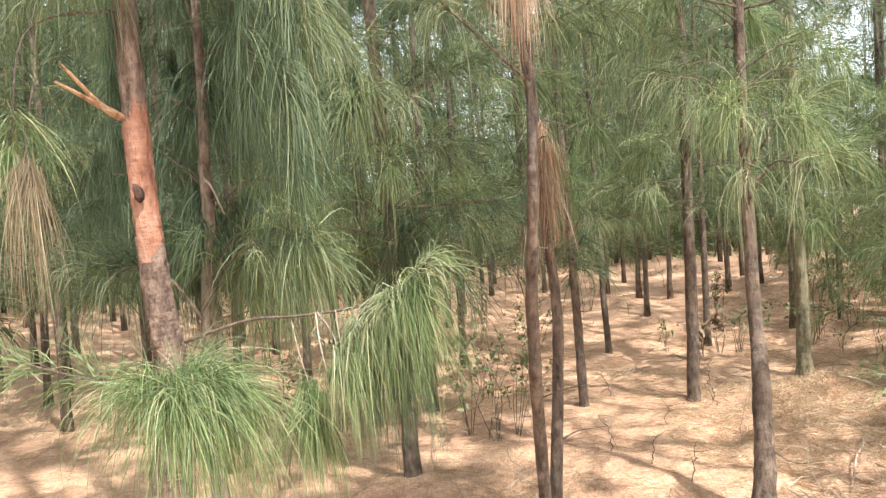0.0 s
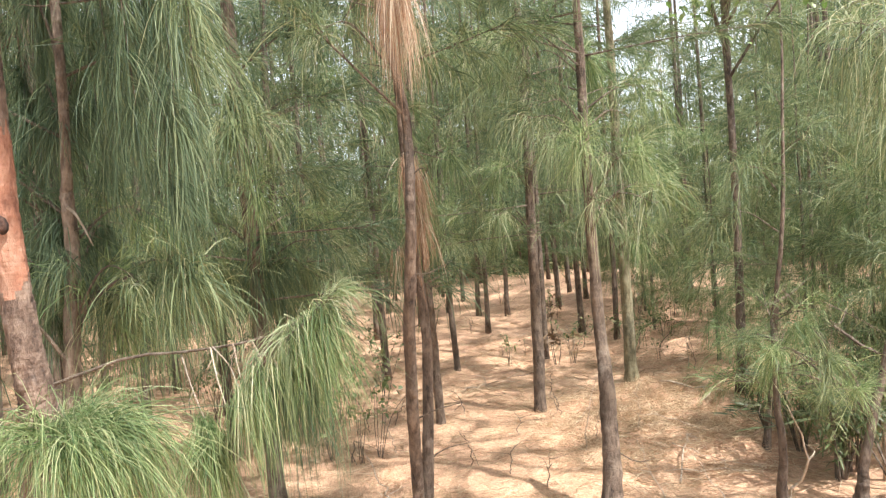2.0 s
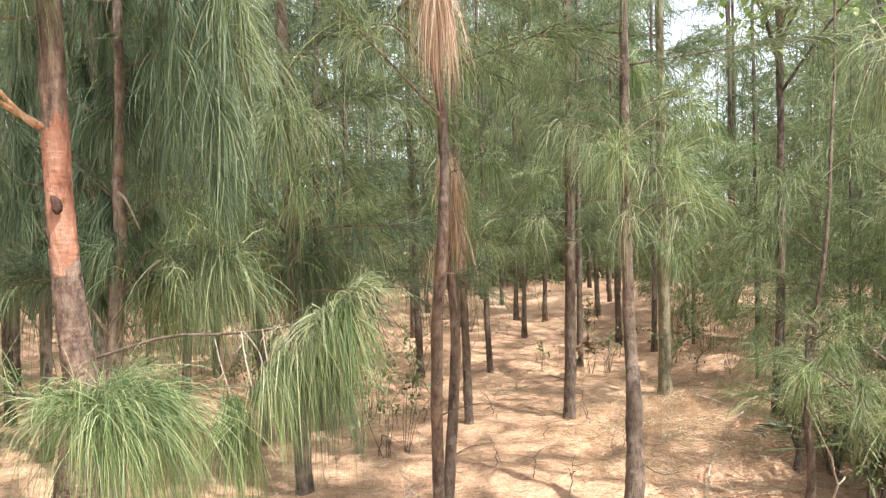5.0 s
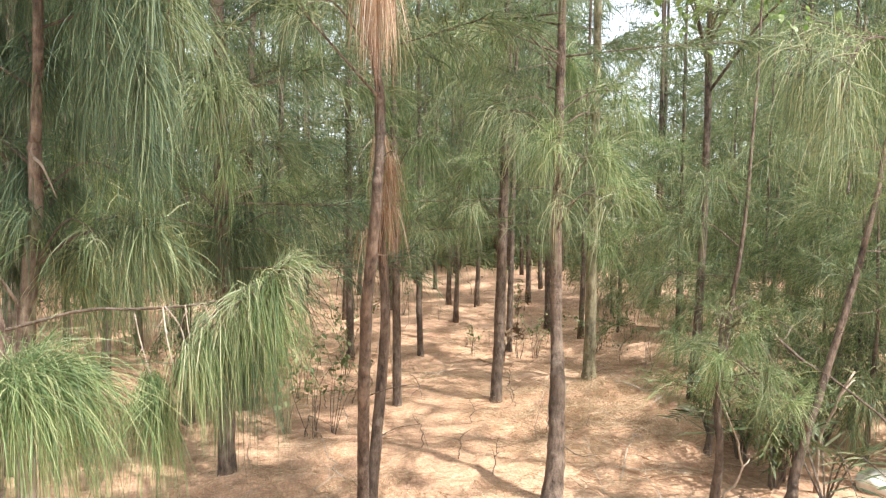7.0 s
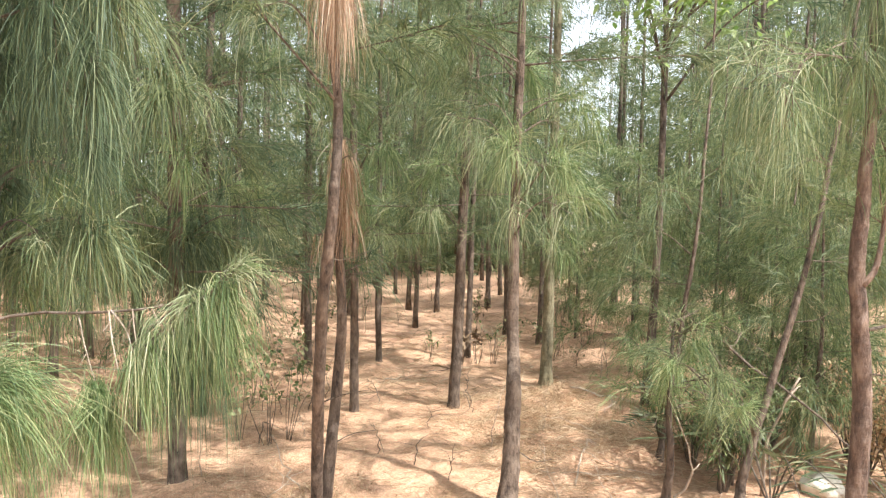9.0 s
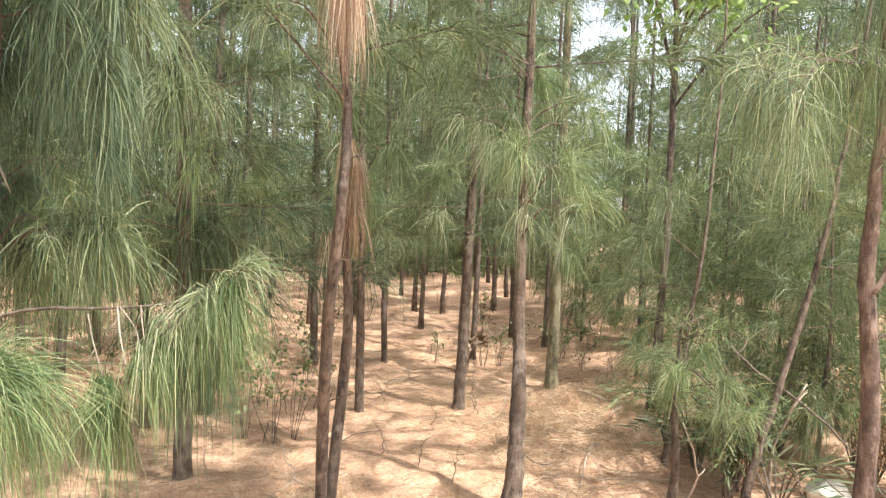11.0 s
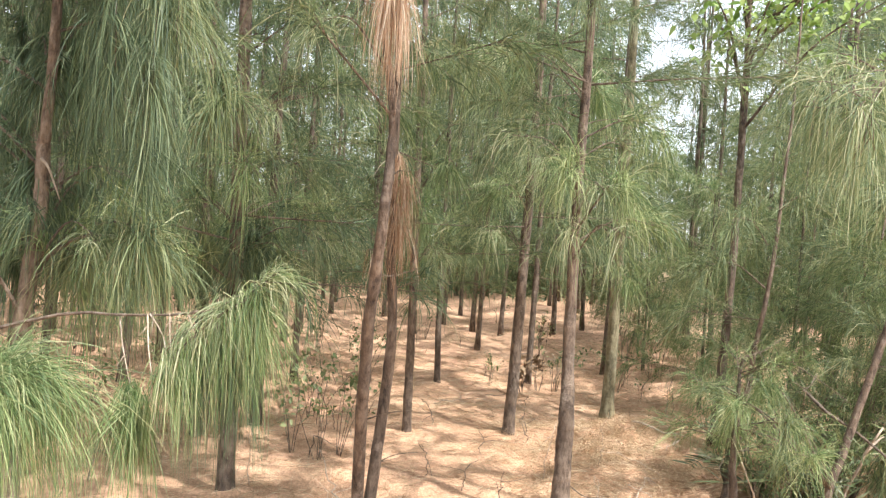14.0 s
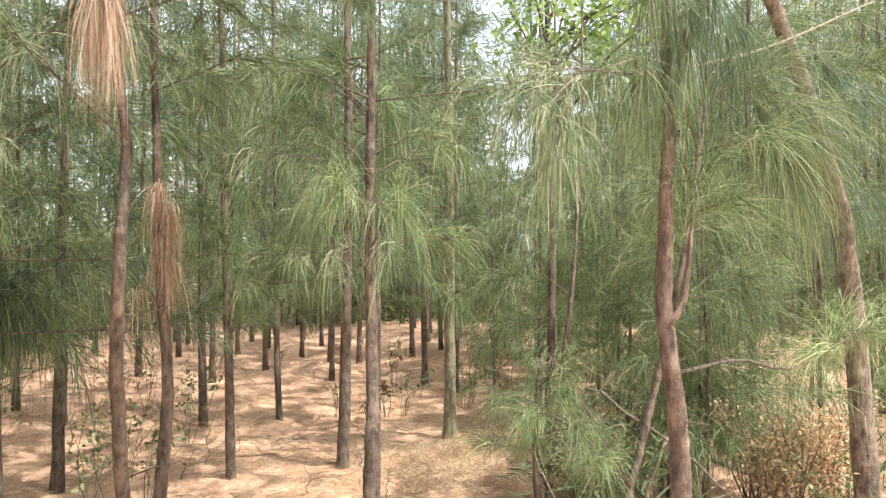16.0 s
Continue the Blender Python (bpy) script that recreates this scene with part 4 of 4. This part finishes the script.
for n, (px, py) in enumerate([(2.9, 10.3), (2.2, 11.4), (5.6, 6.6), (6.2, 5.9), (-3.6, 4.9), (-5.2, 7.9), (-4.5, 7.4), (-6.0, 8.2), (3.3, 8.3), (4.2, 10.3), (5.0, 12.6), (5.25, 9.0), (6.35, 10.9), (7.2, 12.4)]):
    copy_thing(KINDS[(3 * n + 1) % 8], pose(px, py, height(px, py) - 0.02, 0, 0, 70 * n))
for n, k in enumerate(KINDS + FINE):
    k.location = (-7.0 - 0.6 * n, 2.0 + 1.1 * n, 0.0)

# the wood beyond, too dense and far to count
rng = np.random.default_rng(77)
wood, green = [], []
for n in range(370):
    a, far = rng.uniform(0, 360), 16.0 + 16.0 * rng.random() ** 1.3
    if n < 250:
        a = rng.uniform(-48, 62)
    # trees left out on the camera's bearing to the sky gap
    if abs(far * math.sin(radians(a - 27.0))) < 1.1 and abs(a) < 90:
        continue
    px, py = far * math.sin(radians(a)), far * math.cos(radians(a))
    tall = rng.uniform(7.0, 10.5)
    # halved on this bearing so that sky shows from the camera
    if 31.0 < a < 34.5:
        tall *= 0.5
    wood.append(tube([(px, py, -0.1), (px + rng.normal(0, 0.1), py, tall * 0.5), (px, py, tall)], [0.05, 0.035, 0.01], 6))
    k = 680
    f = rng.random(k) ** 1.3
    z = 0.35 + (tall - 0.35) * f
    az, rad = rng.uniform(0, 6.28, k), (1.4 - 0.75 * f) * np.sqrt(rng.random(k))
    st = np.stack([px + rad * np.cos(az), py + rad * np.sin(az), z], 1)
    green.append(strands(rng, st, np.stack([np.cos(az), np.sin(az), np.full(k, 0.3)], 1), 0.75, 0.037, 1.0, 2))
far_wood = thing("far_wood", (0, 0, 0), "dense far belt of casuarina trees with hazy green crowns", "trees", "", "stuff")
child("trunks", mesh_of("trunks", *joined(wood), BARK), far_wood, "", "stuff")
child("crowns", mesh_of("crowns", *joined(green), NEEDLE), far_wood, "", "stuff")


# ---- the thicket on the bank ----
# Every other bush has sunlight in its needle colour, to brighten the thicket.
for n, (px, py, tall) in enumerate([(3.8, 3.9, 1.8), (3.95, 5.0, 3.0), (4.25, 5.3, 3.8), (3.5, 3.45, 1.8), (4.95, 3.9, 3.6), (3.95, 4.3, 2.2), (4.7, 6.5, 4.0), (5.3, 7.3, 4.2), (3.6, 5.75, 2.0), (4.0, 7.7, 2.5), (5.0, 9.6, 2.8), (4.4, 8.7, 2.2), (6.2, 12.0, 3.4), (5.6, 10.8, 3.0), (5.5, 2.7, 3.4), (6.3, 3.9, 3.8), (6.9, 2.6, 3.6), (5.6, 4.6, 3.4)]):
    casuarina(90 + n, (px, py, height(px, py) - 0.02), (random.uniform(-0.05, 0.05), 0.0), 0.035, tall, 0.35, "bushy young casuarina with needles down to the ground", 0.75, 22, 250, 0.0044, 0.32, 2,
              needles=NEEDLE if n % 2 else NEEDLE_LIT, group="young casuarinas")


def leaves(rng, starts, ways, size, wide, segs=3, droop=0.5):
    """Flat pointed leaves."""
    k = len(starts)
    d = unit(np.asarray(ways))
    side = unit(np.cross(d, np.array([0, 0, 1.0]) + rng.normal(0, 0.35, (k, 3))))
    up = np.cross(side, d)
    ln = (size * rng.uniform(0.6, 1.2, k))[:, None]
    w = (wide * rng.uniform(0.7, 1.2, k))[:, None]
    rows = [(0.0, 0.12), (0.3, 1.0), (0.7, 0.75), (1.0, 0.0)]
    vs = []
    for s, f in rows:
        c = starts + ln * (d * s + np.array([0, 0, -1.0]) * droop * s * s * 0.5)
        if f == 0.0:
            vs.append(c)
        else:
            vs += [c - side * w * f * 0.5 + up * w * 0.12 * f, c, c + side * w * f * 0.5 + up * w * 0.12 * f]
    vs = np.stack(vs, 1)
    o = (np.arange(k) * 10)[:, None]
    quads = [o + np.array([q]) for q in ([0, 1, 4, 3], [1, 2, 5, 4], [3, 4, 7, 6], [4, 5, 8, 7])]
    tris = [o + np.array([q]) for q in ([6, 7, 9], [7, 8, 9])]
    return vs.reshape(-1, 3), quads + tris


def shrub(seed, place, tall, wide, stems, count, size, leaf_wide, material, label, name="shrub", group="undergrowth", bare=0.25, stem=None, thick=0.006):
    rng = np.random.default_rng(seed)
    ob = thing(name, place, label, "shrub", group)
    ends, dirs = [], []
    for i in range(stems):
        a = rng.uniform(0, 6.28)
        r = wide * rng.uniform(0.3, 1.0)
        tip = np.array([r * math.cos(a), r * math.sin(a), tall * rng.uniform(0.6, 1.0)])
        line = spline([(0.02 * math.cos(a), 0.02 * math.sin(a), -0.03), tip * np.array([0.35, 0.35, 0.55]) + rng.normal(0, 0.03, 3), tip], 9)
        child("stem", smooth(mesh_of("stem", *tube(line, np.linspace(thick, 0.0015, 9), 5), stem or TWIG)), ob)
        for p, q in zip(line[:-1], line[1:]):
            if p[2] > bare * tall:
                ends.append(q)
                dirs.append(unit(q - p))
    ends, dirs = np.array(ends), np.array(dirs)
    pick = rng.integers(0, len(ends), count)
    ways = dirs[pick] * 0.5 + rng.normal(0, 0.6, (count, 3))
    st = ends[pick] + rng.normal(0, 0.03 * wide / 0.3, (count, 3))
    child("leaves", mesh_of("leaves", *leaves(rng, st, ways, size, leaf_wide), material), ob, "", "stuff")
    return ob


def palm(seed, place, fronds, size, label, turn=(0, 360)):
    """A low date palm seedling: arching stalks with two rows of stiff leaflets."""
    rng = np.random.default_rng(seed)
    ob = thing("palm_seedling", place, label, "palm", "undergrowth")
    for i in range(fronds):
        a = radians(rng.uniform(*turn))
        out = np.array([math.cos(a), math.sin(a), 0])
        line = spline([(0, 0, 0), out * size * 0.35 + np.array([0, 0, size * 0.55]), out * size * 0.95 + np.array([0, 0, size * rng.uniform(0.35, 0.6)])], 16)
        fr = child("frond", smooth(mesh_of("stalk", *tube(line, np.linspace(0.006, 0.002, 16), 5), TWIG)), ob)
        along = unit(np.gradient(line, axis=0))[4:]
        across = unit(np.cross(along, np.array([0, 0, 1.0])))
        st = np.concatenate([line[4:], line[4:]])
        ways = np.concatenate([along * 0.8 + across + np.array([0, 0, 0.3]), along * 0.8 - across + np.array([0, 0, 0.3])])
        child("leaf_blade", mesh_of("leaflets", *leaves(rng, st, ways, size * 0.33, 0.014, droop=0.15), PALM), fr, "", "stuff")
    return ob


palm(1, (2.6, 3.72, height(2.6, 3.72) - 0.01), 3, 0.32, "dark green palm seedling with stiff pointed leaflets", (170, 250))
palm(2, (2.78, 2.95, 0.02), 7, 0.62, "green palm seedling with long stiff leaflets under the thicket")
palm(3, (2.98, 3.55, 0.05), 7, 0.7, "green palm seedling with long stiff leaflets under the thicket")
for n, (px, py, h, w) in enumerate([(2.62, 3.15, 0.6, 0.35), (2.78, 3.25, 0.7, 0.35), (3.05, 3.65, 0.8, 0.45), (2.75, 3.6, 0.6, 0.35), (2.95, 4.3, 0.5, 0.35), (3.45, 3.75, 0.95, 0.5), (3.95, 3.55, 1.0, 0.5), (3.75, 4.1, 0.9, 0.5), (4.4, 3.2, 0.9, 0.5)]):
    shrub(120 + n, (px, py, height(px, py)), h, w, 11, 620, 0.085, 0.0095, WEED, "tangled dark green shrub with narrow leaves", bare=0.1)
for n, (px, py, h, w) in enumerate([(3.7, 2.98, 0.75, 0.36), (4.0, 3.05, 0.85, 0.4), (3.85, 3.35, 0.75, 0.4)]):
    shrub(130 + n, (px, py, height(px, py)), h, w, 13, 1500, 0.032, 0.014, LEAF_DRY, "dry bush with withered orange-brown leaves", "dry_bush", bare=0.1)
shrub(134, (3.75, 2.75, 0.0), 0.5, 0.35, 8, 420, 0.045, 0.022, WEED, "low green leafy bush beside the dry bush", bare=0.1)
for n, (px, py, h, k) in enumerate([(0.2, 4.5, 0.62, 46), (0.02, 4.72, 0.55, 36), (0.32, 4.62, 0.5, 30), (0.12, 5.6, 0.55, 40), (0.66, 7.4, 0.6, 60), (0.55, 6.3, 0.5, 30), (-0.9, 6.2, 0.5, 40), (2.62, 6.9, 0.45, 40), (4.0, 7.3, 0.6, 50), (3.3, 6.9, 0.5, 34)]):
    shrub(140 + n, (px, py, height(px, py)), h * 1.15, 0.34, 5, 2 * k, 0.05, 0.026, WEED, "thin straggling weed with sparse small leaves", "weed", "weeds", 0.3, None, 0.003)
under = random.Random(31)
for n in range(34):
    py = under.uniform(5.6, 12.5)
    px = under.uniform(-0.45, 0.62) * py + 0.3
    shrub(400 + n, (px, py, height(px, py)), under.uniform(0.3, 0.75), under.uniform(0.12, 0.3), under.choice((3, 4, 5)), under.choice((24, 40, 60)), 0.05, 0.02, WEED if n % 3 else LEAF_DEAD,
          "thin straggling weed with sparse small leaves" if n % 3 else "withered weed with small brown leaves", "weed", "weeds", 0.3, None, 0.003)
for n, (px, py) in enumerate([(2.42, 6.85), (2.2, 6.7), (4.9, 9.8)]):
    shrub(155 + n, (px, py, height(px, py)), 0.42, 0.1, 3, 34, 0.11, 0.034, LEAF_DEAD, "withered sapling with hanging brown leaves", "dead_sapling", "weeds", 0.3)


# ---- a broad-leaved tree in the break of the canopy ----
def leafy_tree(seed, place, tall, boughs, label):
    rng = np.random.default_rng(seed)
    ob = thing("broadleaf_tree", place, label, "tree")
    me, line = trunk_mesh(rng, [(0, 0, -0.05), (0.05, 0, tall * 0.5), (0.0, 0.05, tall)], 0.07, 0.03, BARK)
    child("trunk", me, ob)
    for z, dx, dy, dz in boughs:
        k = int(np.argmin(abs(line[:, 2] - z)))
        pts = [line[k], line[k] + np.array([dx * 0.5, dy * 0.5, dz * 0.7]), line[k] + np.array([dx, dy, dz])]
        bl = spline(pts, 10)
        b = child("branch", smooth(mesh_of("branch", *tube(bl, np.linspace(0.014, 0.003, 10), 6), BARK)), ob)
        k = 75
        s = rng.uniform(0.35, 1.0, k)
        st = np.stack([np.interp(s * 9, range(10), bl[:, i]) for i in range(3)], 1) + rng.normal(0, 0.13, (k, 3))
        child("leaves", mesh_of("leaves", *leaves(rng, st, rng.normal(0, 1, (k, 3)) + np.array([0, 0, 0.2]), 0.085, 0.042), LEAF), b, "", "stuff")
    return ob


leafy_tree(201, (3.15, 4.75, 0.1), 4.6, [(2.6, -0.4, -0.2, 0.55), (2.9, 0.2, -0.4, 0.4), (2.8, -0.1, -0.5, 0.6), (3.1, 0.5, -0.5, 0.3), (3.2, -0.4, -0.3, 0.5), (3.3, 0.3, -0.2, 0.6), (3.6, -0.2, 0.3, 0.5), (2.7, 0.3, -0.6, 0.7), (2.5, -0.5, -0.3, 0.7), (3.0, 0.7, -0.7, 0.5), (2.4, 0.5, -0.8, 0.8)],
           "broad-leaved sapling with bright sunlit green leaves")


# ---- litter, grass, sticks, stone ----
rng = np.random.default_rng(9)
k = 52000
px, py = rng.uniform(-3.6, 4.6, k), 2.0 + 6.5 * rng.random(k) ** 1.2
px[:9000], py[:9000] = rng.normal(2.15, 0.42, 9000), rng.uniform(3.4, 5.6, 9000)
pz = np.array([height(a, b) for a, b in zip(px, py)]) + 0.006
az = rng.uniform(0, 6.28, k)
fx, fy = rng.uniform(-4.5, 6.5, 12000), rng.uniform(5.0, 12.5, 12000)
clumped = np.array([noise.noise((a * 2.2, c * 2.2, 7.0)) for a, c in zip(fx, fy)]) > -0.05
fx, fy = fx[clumped], fy[clumped]
fz = np.array([height(a, c) for a, c in zip(fx, fy)]) + 0.008
fa = rng.uniform(0, 6.28, len(fx))
far_v, far_f = strands(rng, np.stack([fx, fy, fz], 1), np.stack([np.cos(fa), np.sin(fa), rng.uniform(0.0, 0.7, len(fx))], 1), 0.26, 0.006, 0.3, 2, 0.05, 0.3)
tagged(new("needle_litter", mesh_of("needle_litter", far_v, far_f, LITTER)), "loose fallen needles and stubble between the rows", "litter", "", "stuff")
v, f = strands(rng, np.stack([px, py, pz], 1), np.stack([np.cos(az), np.sin(az), rng.uniform(0.0, 0.25, k)], 1), 0.2, 0.0028, 0.14, 2, 0.05, 0.3)
tagged(new("needle_litter", mesh_of("needle_litter", v, f, LITTER)), "loose fallen needles strewn over the ground", "litter", "", "stuff")
lip = [(rng.normal(2.3, 0.36), rng.uniform(3.75, 5.0)) for _ in range(120)] + [(rng.normal(0.1, 0.5), rng.normal(3.7, 0.25)) for _ in range(26)] + [(rng.normal(2.5, 0.2), 5.2 + rng.normal(0, 0.2)) for _ in range(30)]
spots_t = [(rng.uniform(-0.5, 4.6), rng.uniform(4.6, 11.0)) for _ in range(90)]
spots_g = [(rng.normal(2.15, 0.35), rng.uniform(3.7, 5.4)) for _ in range(70)] + [(rng.normal(2.9, 0.5), rng.uniform(4.2, 6.6)) for _ in range(40)] + [(rng.uniform(-1.5, 1.2), rng.uniform(4.0, 8.5)) for _ in range(22)] + [(rng.uniform(2.5, 5.0), rng.uniform(6.0, 10.0)) for _ in range(40)]
st, ways = [], []
for a, b in spots_g:
    for _ in range(44):
        st.append((a + rng.normal(0, 0.05), b + rng.normal(0, 0.05), height(a, b)))
        ways.append((rng.normal(0, 0.9), rng.normal(0, 0.9), 1.0))
for a, b in lip:
    for _ in range(55):
        st.append((a + rng.normal(0, 0.06), b + rng.normal(0, 0.06), height(a, b)))
        ways.append((rng.normal(-0.2, 0.6), rng.normal(-0.8, 0.5), 0.8))
for a, b in spots_t:
    for _ in range(9):
        st.append((a + rng.normal(0, 0.07), b + rng.normal(0, 0.07), height(a, b)))
        ways.append((rng.normal(0, 0.25), rng.normal(0, 0.25), 1.6))
v, f = strands(rng, np.array(st), np.array(ways), 0.2, 0.0032, 1.5, 3, 0.4, 0.3)
tagged(new("dry_grass", mesh_of("dry_grass", v, f, STRAW)), "tussocks of dry straw-coloured grass on the bank", "grass", "", "stuff")


def stick(seed, pts, r, label, forks=2, material=None):
    rng = np.random.default_rng(seed)
    pts = np.array(pts, float)
    o = pts[0].copy()
    line = spline(pts - o, 10) + np.concatenate([[np.zeros(3)], rng.normal(0, 0.008, (9, 3))])
    parts = [tube(line, np.linspace(r, r * 0.4, 10), 6, rng, 0.08)]
    for i in range(forks):
        k = rng.integers(3, 8)
        d = unit(line[k + 1] - line[k] + rng.normal(0, 0.02, 3) * 3)
        parts.append(tube(spline([line[k], line[k] + d * 0.08 + rng.normal(0, 0.02, 3), line[k] + d * 0.18 + rng.normal(0, 0.03, 3)], 5), np.linspace(r * 0.6, r * 0.2, 5), 5))
    ob = new("dry_stick", smooth(mesh_of("dry_stick", *joined(parts), material or DRYWOOD)))
    ob.location = o
    return tagged(ob, label, "stick", "dry sticks")


def on(x, y, z=0.0):
    return (x, y, height(x, y) + z)


stick(1, [on(2.71, 7.18, -0.02), on(2.74, 7.15, 0.15), on(2.66, 7.12, 0.36)], 0.008, "pale forked dry stick standing in the litter", 3)
stick(2, [on(2.2, 3.05, 0.0), on(2.28, 2.95, 0.25), on(2.12, 2.85, 0.55)], 0.008, "pale bent dry stick leaning by a stump", 1)
stick(3, [on(0.35, 3.75, 0.0), on(0.27, 3.85, 0.1), on(0.2, 3.95, 0.24)], 0.006, "yellowish dry stick leaning from the ground", 0)
stick(4, [on(2.6, 5.0, 0.03), on(2.75, 4.6, 0.09), on(2.45, 4.2, 0.06)], 0.007, "grey fallen stick lying on the bank", 2)
stick(5, [on(1.9, 3.5, 0.01), on(2.1, 3.75, 0.05), on(2.35, 3.9, 0.04)], 0.006, "grey fallen stick lying on the bank", 2)
stick(6, [on(1.2, 6.05, 0.01), on(1.35, 5.95, 0.03), on(1.5, 6.0, 0.02)], 0.008, "pale dead twig lying on the needles", 2)
stick(7, [on(2.85, 3.1, 0.0), on(2.8, 3.0, 0.4), on(2.88, 2.9, 0.75)], 0.012, "pale bare stick standing in the thicket", 1)
stick(8, [on(2.55, 3.05, 0.85), on(2.95, 2.75, 0.5), on(3.2, 2.6, 0.1)], 0.008, "long grey fallen branch slanting through the thicket", 3, TWIG)
for n, (px, py) in enumerate([(1.05, 3.95), (0.85, 4.15), (1.2, 3.7), (0.55, 4.2), (1.75, 4.3), (1.3, 4.6), (1.9, 5.6), (0.3, 5.2)]):
    stick(20 + n, [on(px, py, -0.02), on(px + 0.01, py, 0.1), on(px + 0.03 * (-1) ** n, py, 0.2)], 0.0035, "thin upright dead twig in the litter", 2, TWIG)

upright = random.Random(12)
for n in range(46):
    py = upright.uniform(3.9, 10.5)
    px = upright.uniform(-0.35, 0.6) * py + 0.2
    h, w = upright.uniform(0.12, 0.5), upright.uniform(-0.12, 0.12)
    stick(100 + n, [on(px, py, -0.02), on(px + 0.3 * w, py, 0.5 * h), on(px + w, py, h)], upright.uniform(0.0025, 0.005), "thin upright dead twig in the litter" if n % 3 else "pale dry twig leaning from the litter", 2, TWIG if n % 3 else DRYWOOD)
for n, (ax, ay, bx, by) in enumerate([(1.75, 3.7, 2.2, 3.3), (2.0, 3.75, 2.3, 3.3), (1.7, 3.3, 1.85, 3.9), (2.35, 3.9, 1.95, 4.1), (1.95, 3.15, 2.05, 3.6), (0.15, 3.6, 0.4, 3.9), (-0.4, 3.3, -0.1, 3.55)]):
    stick(40 + n, [on(ax, ay, 0.02), on(0.5 * (ax + bx), 0.5 * (ay + by), 0.06), on(bx, by, 0.1)], 0.0032, "thin pale dead twig lying on dry grass", 2)

bm = bmesh.new()
bmesh.ops.create_icosphere(bm, subdivisions=4, radius=1.0)
for vert in bm.verts:
    c = vert.co
    k = 1 + 0.22 * noise.noise(c * 1.3) + 0.07 * noise.noise(c * 4)
    vert.co = Vector((c.x * 0.13 * k, c.y * 0.1 * k, max(c.z, -0.35) * 0.085 * k))
m, n, l, p, out = shader("pale_stone")
l.new(ramp(n, l, noise_at(n, l, 14.0, 6.0), [(0.3, (0.42, 0.35, 0.25)), (0.6, (0.72, 0.67, 0.56))]), p.inputs["Base Color"])
p.inputs["Roughness"].default_value = 0.9
me = bpy.data.meshes.new("stone")
bm.to_mesh(me)
me.materials.append(m)
stone = new("stone", smooth(me))
stone.location = on(3.3, 3.12, 0.025)
tagged(stone, "rounded whitish stone lying at the thicket's edge", "stone")
